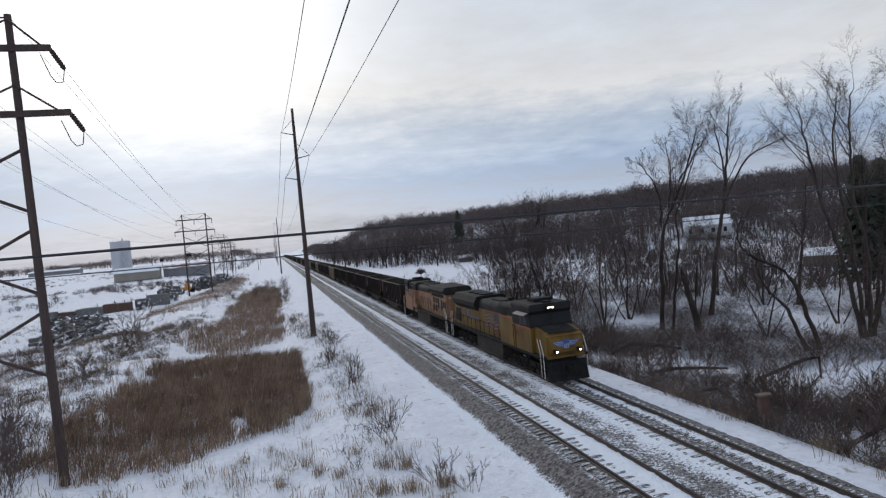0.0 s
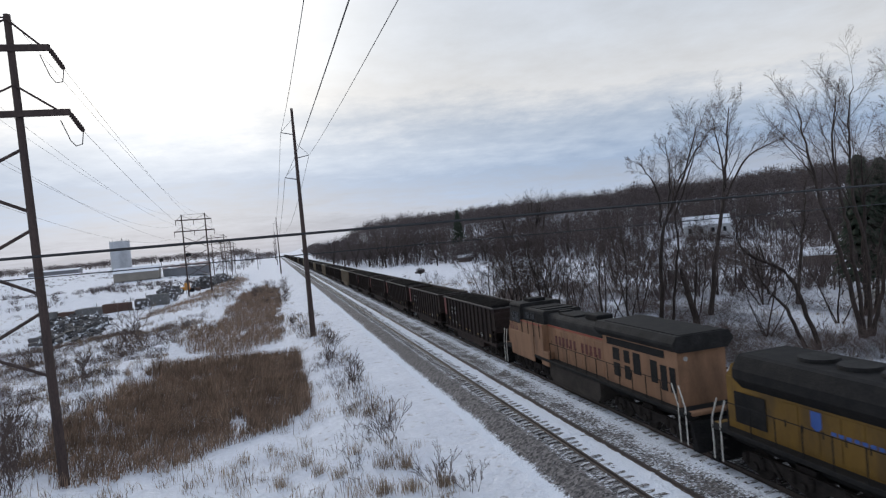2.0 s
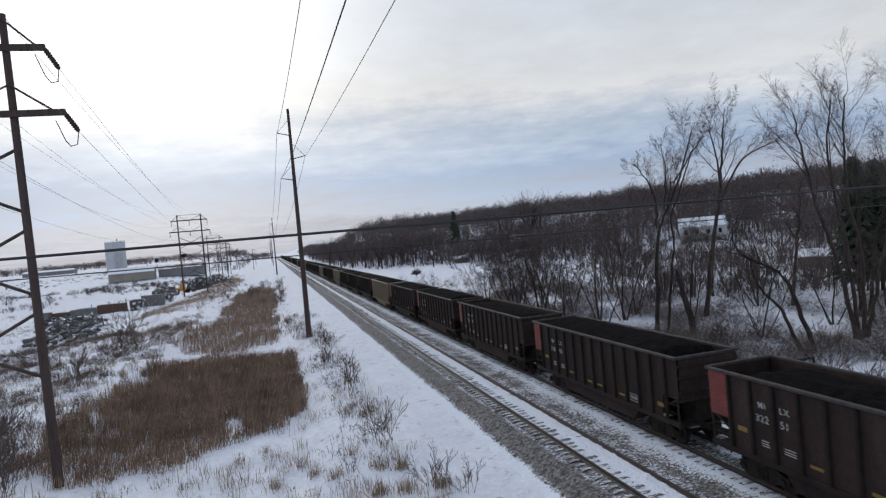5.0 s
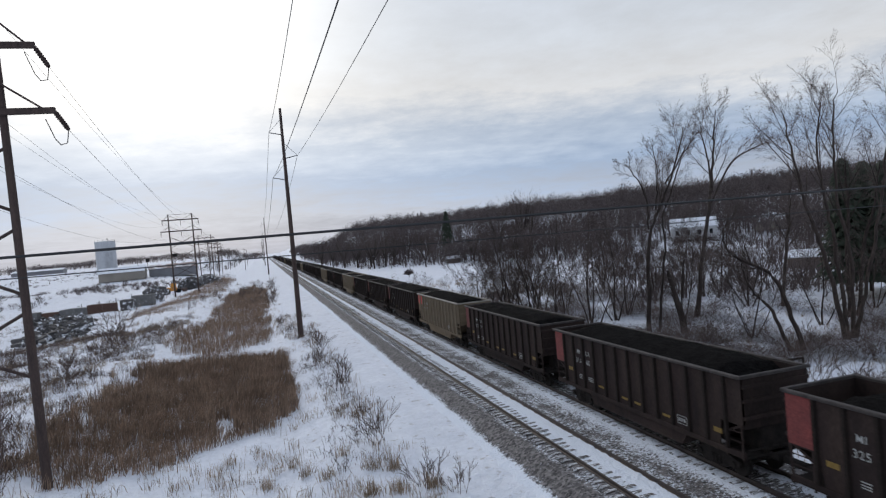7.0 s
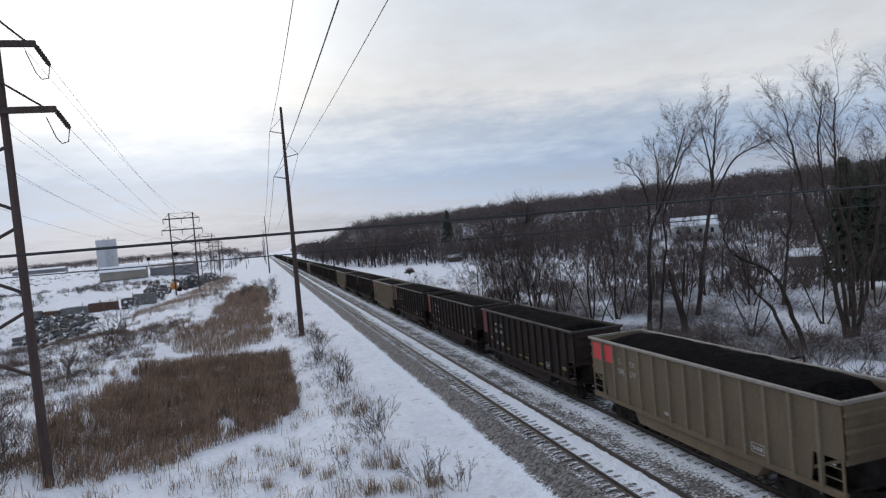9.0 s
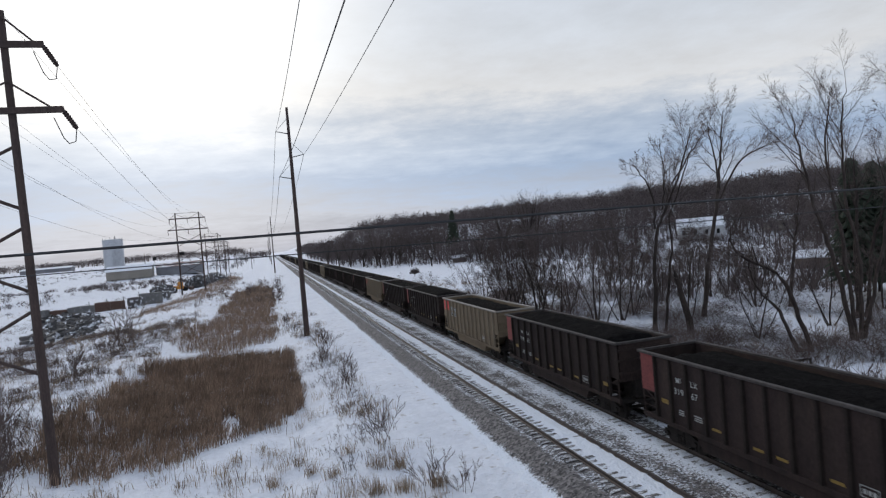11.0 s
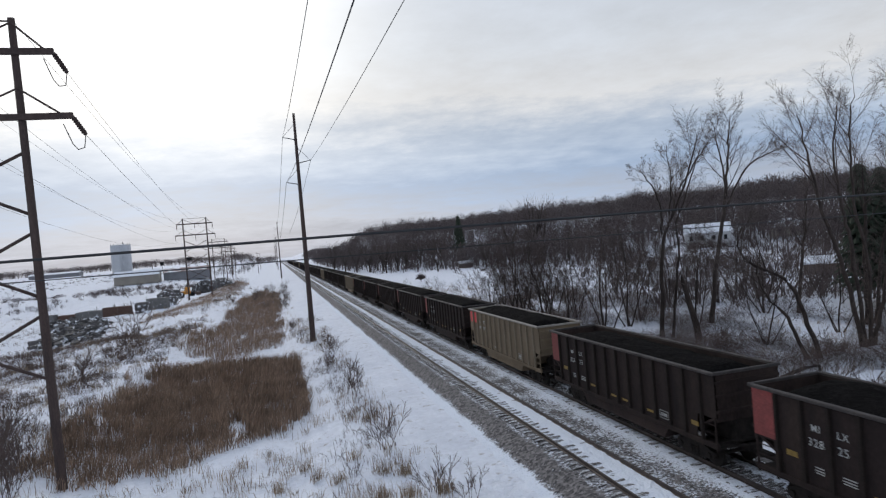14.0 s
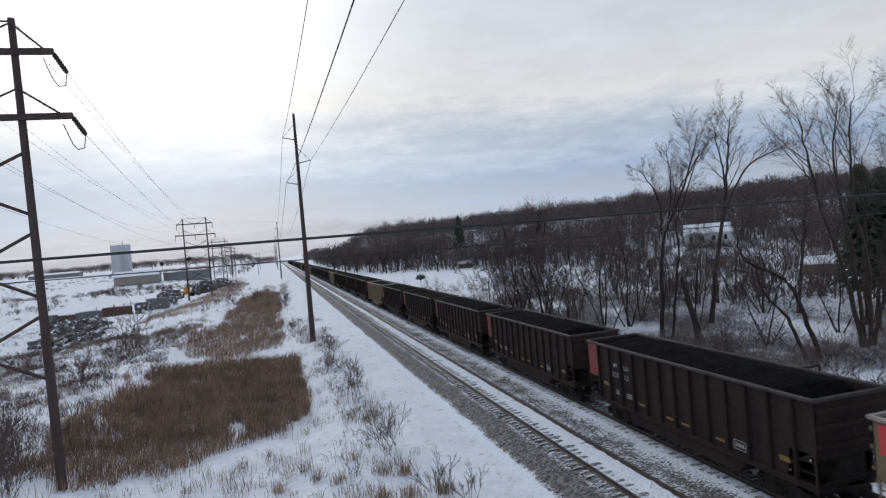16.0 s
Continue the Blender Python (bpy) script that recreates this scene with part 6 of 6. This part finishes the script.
def build_shrubs():
    kinds = []
    for k in range(5):
        rng = random.Random(300 + k)
        stems = [(rng.gauss(0, 0.22), rng.gauss(0, 0.22), (rng.gauss(0, 0.32), rng.gauss(0, 0.32), 1), rng.uniform(0.8, 1.7), rng.uniform(0.010, 0.017)) for _ in range(8)]
        kinds.append(tree_meshes(400 + k, stems, SHRUB, BRUSH, BRUSH))
    named = [(5.1, 33.9, 1.35), (6.3, 26.8, 1.0), (4.8, 48.0, 1.45), (4.9, 66.0, 1.3), (5.0, 72.2, 1.2), (-19.4, 91.8, 3.0), (7.3, 25.4, 0.8), (3.9, 60.0, 1.0), (2.3, 84.0, 1.1), (1.5, 100.0, 1.4),
             (-15.4, 40.5, 1.6), (-17.5, 44.5, 1.8), (-15.0, 37.0, 1.7), (-13.8, 35.0, 1.4), (-18.6, 48.0, 1.8)]
    for i, (x, y, sc) in enumerate(named):
        plant(kinds[i % 5], x, y, i * 73, sc, "bare_shrub", "leafless grey shrub rising from the snow", "shrub", "bare shrubs")
    rng = random.Random(91)
    for i in range(13):
        plant(kinds[i % 5], rng.uniform(23.2, 33), rng.uniform(15, 30), rng.uniform(0, 360), rng.uniform(1.3, 2.1), "bare_shrub", "leafless tangled shrub on the creek bank", "shrub", "bare shrubs")
    for i in range(150):
        if i < 75:
            x, y = rng.uniform(22.8, 32), rng.uniform(18, 90)
        elif i < 105:
            x, y = rng.uniform(30, 58), rng.uniform(24, 48)
        elif i < 125:
            x, y = rng.uniform(-36, -15), rng.uniform(45, 120)
        else:
            x, y = rng.uniform(-16, 3), rng.uniform(120, 260)
        plant(kinds[i % 5], x, y, rng.uniform(0, 360), rng.uniform(0.7, 1.7), "bare_shrub", "leafless grey shrub rising from the snow", "shrub", "bare shrubs")


build_shrubs()


def build_creek_bank():
    """Fallen trunks, stones and the old post on the bank beside the track."""
    logs = [((33.0, 37.5, 0.3), (36.2, 36.6, 1.4), (37.8, 36.9, 1.2), (36.5, 35.6, 0.2), 0.14), ((29.5, 52, 0.3), (31.0, 51, 1.2), (33.5, 50.5, 0.6), (35.5, 50, 0.2), 0.18),
            ((24.5, 23.5, 0.3), (26.5, 24.0, 0.9), (29, 24.6, 1.0), (32, 25.4, 0.6), 0.12), ((28.0, 44.0, 0.2), (30.0, 43.0, 0.6), (32.0, 42.8, 0.4), (34, 42.0, 0.2), 0.14),
            ((25.5, 31, 0.2), (26.5, 32.5, 1.0), (27.0, 34.5, 1.2), (27.6, 37, 0.4), 0.13)]
    for *pts, r in logs:
        t = Twigs()
        t.tube([Vector((x, y, ground_z(x, y) + z)) for x, y, z in pts], [r, r * 0.95, r * 0.85, r * 0.6], 8)
        tagged(new("fallen_log", raw_mesh("fallen_log", t.v, t.f, BARK, True)), "fallen dark tree trunk lying over the snowy bank", "log", "fallen logs")
    rng = random.Random(15)
    for _ in range(26):
        x, y = rng.uniform(28.5, 33.5), rng.uniform(34.5, 40.5)
        bm = bmesh.new()
        bmesh.ops.create_icosphere(bm, subdivisions=2, radius=rng.uniform(0.25, 0.55))
        k = rng.uniform(0, 50)
        for v in bm.verts:
            v.co *= 1 + 0.3 * noise.noise(v.co * 2.2 + Vector((k, 0, 0)))
            v.co.z *= 0.7
        ob = mesh_object("boulder", bm, BOULDER)
        ob.location = (x, y, ground_z(x, y) + 0.1)
        tagged(ob, "grey boulder capped with snow on the creek bank", "boulder", "boulders")
    post = thing("old_post", pose(22.7, 25.7, ground_z(22.7, 25.7) - 0.1), label="old rust-red post with a broken box beside the track", category="post")
    bm = bmesh.new()
    box(bm, -0.06, 0.06, -0.06, 0.06, 0, 1.0, 0.01)
    part("shaft", bm, WOOD_OLD, post)
    bm = bmesh.new()
    box(bm, -0.28, 0.28, -0.14, 0.14, 0.9, 1.75, 0.03)
    part("box", bm, RUST, post, "rusted box")
    bm = bmesh.new()
    box(bm, -0.36, 0.36, -0.2, 0.2, 1.75, 1.86, 0.03)
    part("cap", bm, WOOD_OLD, post)


BOULDER = material("boulder", (0.16, 0.15, 0.145), (0.26, 0.25, 0.24), 1.5, 0.9, bump=0.4, c=(0.76, 0.78, 0.81), c_scale=1.1, c_range=(0.48, 0.56), vary=0.2)
build_creek_bank()

# ---------------------------------------------------------------- buildings and the yard


def gabled(name, x, y, turn, length, width, wall, rise, mat, roof, label, windows=0, base=None):
    z = ground_z(x, y) - 0.3 if base is None else base
    ob = thing(name, pose(x, y, z, 0, 0, turn), label=label, category="building")
    bm = bmesh.new()
    prism(bm, [(-width / 2, 0), (width / 2, 0), (width / 2, wall), (0, wall + rise), (-width / 2, wall)], -length / 2, length / 2)
    part("wall", bm, mat, ob)
    for s in (-1, 1):
        bm = bmesh.new()
        prism(bm, [(s * (width / 2 + 0.5), wall - 0.12), (0, wall + rise + 0.1), (0, wall + rise + 0.35), (s * (width / 2 + 0.5), wall + 0.14)], -length / 2 - 0.4, length / 2 + 0.4)
        part("roof_slope", bm, roof, ob, "snow-covered roof slope")
    for k in range(windows):
        u = -length / 2 + length * (k + 0.5) / windows
        bm = bmesh.new()
        box(bm, u - 0.55, u + 0.55, -width / 2 - 0.05, -width / 2 + 0.05, wall * 0.35, wall * 0.75)
        part("window", bm, DARK_GLASS, ob, "dark window")
    return ob


def build_distance():
    x, y = -129.3, 600.0
    z = ground_z(x, y) - 0.5
    tank = thing("water_tank", pose(x, y, z), label="large pale grey cylindrical water tank on a rise", category="water tank")
    top = 31.4 - z
    bm = bmesh.new()
    rod(bm, (0, 0, 0), (0, 0, top), 8.1, sides=40)
    part("shell", bm, TANK_WHITE, tank)
    bm = bmesh.new()
    rod(bm, (0, 0, top), (0, 0, top + 0.9), 8.2, 3.5, 40)
    part("roof", bm, TANK_WHITE, tank)
    for a in range(0, 360, 30):
        bm = bmesh.new()
        px, py = 7.7 * math.cos(radians(a)), 7.7 * math.sin(radians(a))
        rod(bm, (px, py, top), (px, py, top + 1.4), 0.1, sides=6)
        part("rail_post", bm, GALVANISED, tank)
    bm = bmesh.new()
    rod(bm, (2, 0, top + 0.6), (2, 0, top + 3.0), 0.5, 0.3, 8)
    part("vent", bm, GALVANISED, tank)
    gabled("long_shed", -86, 440, 4, 26, 16, 5.4, 3.0, WALL_TAN, ROOF_SNOW, "long low tan shed with a snowy roof", 0, base=-0.2)
    gabled("warehouse", -58, 458, 3, 29, 20, 5.8, 2.2, WALL_GREY, ROOF_DARK, "long grey warehouse with a reddish roof", 0, base=-0.5)
    gabled("warehouse", -235, 780, 5, 48, 24, 4.5, 1.5, WALL_GREY, ROOF_SNOW, "long grey warehouse in the distance", 0)
    gabled("house", 160, 203, -35, 16, 10, 4.4, 3.2, WALL_WHITE, ROOF_SNOW, "pale house with a snow-covered roof on the hillside", 4, base=0.6)
    gabled("house", 186, 190, -35, 13, 9, 3.6, 2.6, WALL_TAN, ROOF_SNOW, "low tan house with a snow-covered roof", 3)
    gabled("house", 122, 290, -25, 13, 9, 3.8, 3.2, WALL_GREY, ROOF_SNOW, "grey house among bare trees", 3)
    gabled("house", 104, 300, -15, 12, 8, 3.6, 3.0, WALL_WHITE, ROOF_SNOW, "small pale house among bare trees", 3)
    gabled("shed", 103, 98, -45, 6.5, 5, 2.6, 1.0, WOOD_OLD, ROOF_SNOW, "dark brown shed with snow on the roof", 0)
    gabled("shed", 84, 272, -10, 6, 4, 2.4, 0.9, WOOD_OLD, ROOF_SNOW, "small brown shed at the edge of the field", 0)
    # signs and low masts on the skyline
    for x, y, h, w in ((-98, 560, 12, 0.0), (-97, 600, 7, 3.0), (-77, 620, 9, 5.0)):
        z = ground_z(x, y)
        ob = thing("sign_mast", pose(x, y, z), label="dark sign board on a tall mast" if w else "thin grey mast on the skyline", category="sign")
        bm = bmesh.new()
        rod(bm, (0, 0, 0), (0, 0, h), 0.25, 0.15, 8)
        part("mast", bm, CORTEN, ob)
        if w:
            bm = bmesh.new()
            box(bm, -w / 2, w / 2, -0.15, 0.15, h - 2.4, h + 0.6, 0.05)
            part("board", bm, LOCO_BLACK, ob)


ROOF_DARK = material("reddish_roof", (0.20, 0.13, 0.12), (0.27, 0.19, 0.18), 0.2, 0.8, bump=0.1, c=(0.7, 0.71, 0.74), c_scale=0.15, c_range=(0.5, 0.6))
WALL_WHITE = material("white_siding", (0.52, 0.52, 0.52), (0.44, 0.44, 0.45), 0.4, 0.7, bump=0.1)
build_distance()


def build_yard():
    rng = random.Random(51)
    # scrap heap half under snow
    for i in range(210):
        t, w = rng.random(), rng.random()
        x, y = -38.5 + 11 * (w - 0.5) - 9.0 * t + rng.gauss(0, 0.8), 130 + 44 * t + rng.gauss(0, 1.5)
        bm = bmesh.new()
        kind = rng.randrange(3)
        L, w, h = rng.uniform(1.0, 3.6), rng.uniform(0.6, 1.6), rng.uniform(0.3, 0.8)
        m = Euler((rng.gauss(0, 0.25), rng.gauss(0, 0.25), rng.uniform(0, 3.14))).to_matrix().to_4x4()
        if kind == 0:
            box(bm, -L / 2, L / 2, -w / 2, w / 2, -h / 2, h / 2, 0.06)
        elif kind == 1:
            rod(bm, (-L / 2, 0, 0), (L / 2, 0, 0), h * 0.5, h * 0.42, 9)
        else:
            prism(bm, [(-w / 2, 0), (w / 2, 0), (w / 3, h), (-w / 4, h * 1.2)], -L / 2, L / 2)
        ob = mesh_object("scrap_piece", bm, SCRAP)
        ob.matrix_world = Matrix.Translation((x, y, ground_z(x, y) + rng.uniform(0.1, 0.8))) @ m
        tagged(ob, "dark scrap metal half covered by snow", "scrap", "scrap heap")
    # bins and slabs behind the heap
    for x, y, L, h, mat, lab in ((-61.0, 196, 1.8, 3.2, CONCRETE, "grey concrete block wall in the yard"), (-57.2, 196.5, 4.6, 2.6, RUST, "rust-brown scrap container in the yard"),
                                 (-53.6, 195, 2.0, 3.4, CONCRETE, "grey concrete block wall in the yard"), (-49.2, 192, 6.0, 3.2, CONCRETE, "grey concrete block wall in the yard"),
                                 (-42.4, 187, 7.0, 3.4, RUST, "rust-brown scrap container in the yard"), (-36.6, 190, 3.6, 4.0, SCRAP, "pile of grey scrap in the yard"),
                                 (-35.0, 204, 6.0, 4.2, CONCRETE, "grey concrete block wall in the yard"), (-33.5, 214, 5.0, 3.6, SCRAP, "pile of grey scrap in the yard")):
        bm = bmesh.new()
        box(bm, -L / 2, L / 2, -1.2, 1.2, 0, h * 0.8, 0.08)
        ob = mesh_object("yard_bin", bm, mat)
        ob.matrix_world = pose(x, y, ground_z(x, y) - 0.2, 0, 0, -12)
        tagged(ob, lab, "container", "yard bins")
    # wheel loader
    x, y = -33.5, 258.0
    z = ground_z(x, y)
    ob = thing("wheel_loader", pose(x, y, z, 0, 0, 15), label="orange wheel loader parked among scrap piles", category="loader")
    bm = bmesh.new()
    box(bm, -3.4, 1.0, -1.2, 1.2, 1.0, 2.3, 0.15)
    part("body", bm, LOADER, ob)
    bm = bmesh.new()
    box(bm, -0.9, 0.9, -1.0, 1.0, 2.3, 3.8, 0.12)
    part("cab", bm, LOADER, ob)
    bm = bmesh.new()
    box(bm, 3.2, 4.6, -1.5, 1.5, 0.3, 1.6, 0.1)
    rod(bm, (0.8, 0, 1.9), (3.4, 0, 1.0), 0.2, sides=8)
    part("bucket", bm, RUST, ob)
    for wx in (-2.2, 1.6):
        for s in (-1, 1):
            bm = bmesh.new()
            rod(bm, (wx, s * 0.95, 0.85), (wx, s * 1.5, 0.85), 0.85, sides=18)
            part("wheel", bm, LOCO_BLACK, ob)
    for x, y, r, h in ((-38.5, 250, 4.5, 3.4), (-29, 275, 5, 4.5), (-24, 290, 6, 4.0)):
        bm = bmesh.new()
        bmesh.ops.create_icosphere(bm, subdivisions=4, radius=1.0)
        for v in bm.verts:
            d = noise.noise(v.co * 3 + Vector((x, y, 0)))
            v.co *= 1 + 0.35 * d
            v.co = Vector((v.co.x * r, v.co.y * r, v.co.z * h))
        ob = mesh_object("scrap_mound", bm, SCRAP)
        ob.location = (x, y, ground_z(x, y))
        tagged(ob, "dark heap of tangled scrap with snow", "scrap pile", "scrap piles")
    # fence posts along the lane
    for k in range(9):
        x, y = -52 + 3.4 * k, 205 + 6.0 * k
        bm = bmesh.new()
        rod(bm, (0, 0, -0.3), (0, 0, 2.8), 0.09, sides=6)
        ob = mesh_object("fence_post", bm, GALVANISED)
        ob.location = (x, y, ground_z(x, y))
        tagged(ob, "thin grey post beside the yard lane", "post", "yard posts")


build_yard()

# ---------------------------------------------------------------- ties, the nearest as pieces


def tie_mesh():
    bm = bmesh.new()
    box(bm, -1.3, 1.3, -0.115, 0.115, -0.36, -0.178, 0.012)
    me = bpy.data.meshes.new("tie")
    bm.to_mesh(me)
    bm.free()
    me.materials.append(TIE)
    return me


def build_ties():
    me = tie_mesh()
    rng = random.Random(61)
    for tx in TRACK_X:
        for k in range(150):
            ob = new("tie", me)
            ob.parent = BED
            ob.location = (tx + rng.gauss(0, 0.025), 12.0 + 0.5 * k + rng.gauss(0, 0.02), rng.uniform(-0.035, 0.014) if tx < 15 else rng.uniform(-0.02, 0.01))
            ob.rotation_euler = (0, 0, rng.gauss(0, 0.012))
    verts, faces = [], []
    for tx in TRACK_X:
        for k in range(650):
            y = 87.0 + 0.5 * k
            i = len(verts)
            verts += [(tx + sx * 1.3, y + sy * 0.115, z) for z in (-0.36, -0.178) for sx, sy in ((-1, -1), (1, -1), (1, 1), (-1, 1))]
            faces += [(i + 4, i + 5, i + 6, i + 7), (i, i + 1, i + 5, i + 4), (i + 1, i + 2, i + 6, i + 5), (i + 3, i, i + 4, i + 7)]
    ob = new("far_ties", raw_mesh("far_ties", verts, faces, TIE))
    ob.parent = BED
    ob["kind"] = "stuff"


build_ties()

# ---------------------------------------------------------------- motion
TRAVEL = [(0.0, -63.9), (3.5, 0.0), (8.8, 96.45), (12.5, 163.6), (16.0, 228.0)]


def motions():
    for ob, y0 in TRAIN:
        walk(ob, [(t, pose(TRACK_X[1], y0 - s, 0)) for t, s in TRAVEL])
    # the wheels of both engines and of the first cars roll along the rails
    ts, ss = [a for a, b in TRAVEL], [b for a, b in TRAVEL]
    turns = [(k / FPS, float(np.interp(k / FPS, ts, ss))) for k in range(16 * FPS + 1)]
    for ob, y0 in TRAIN[-2:] + TRAIN[:4]:
        for tr in ob.children:
            for w in tr.children:
                if w.name.startswith("wheelset"):
                    x, y, r = w.location
                    walk(w, [(t, pose(x, y, r, math.degrees(s / r))) for t, s in turns])


motions()
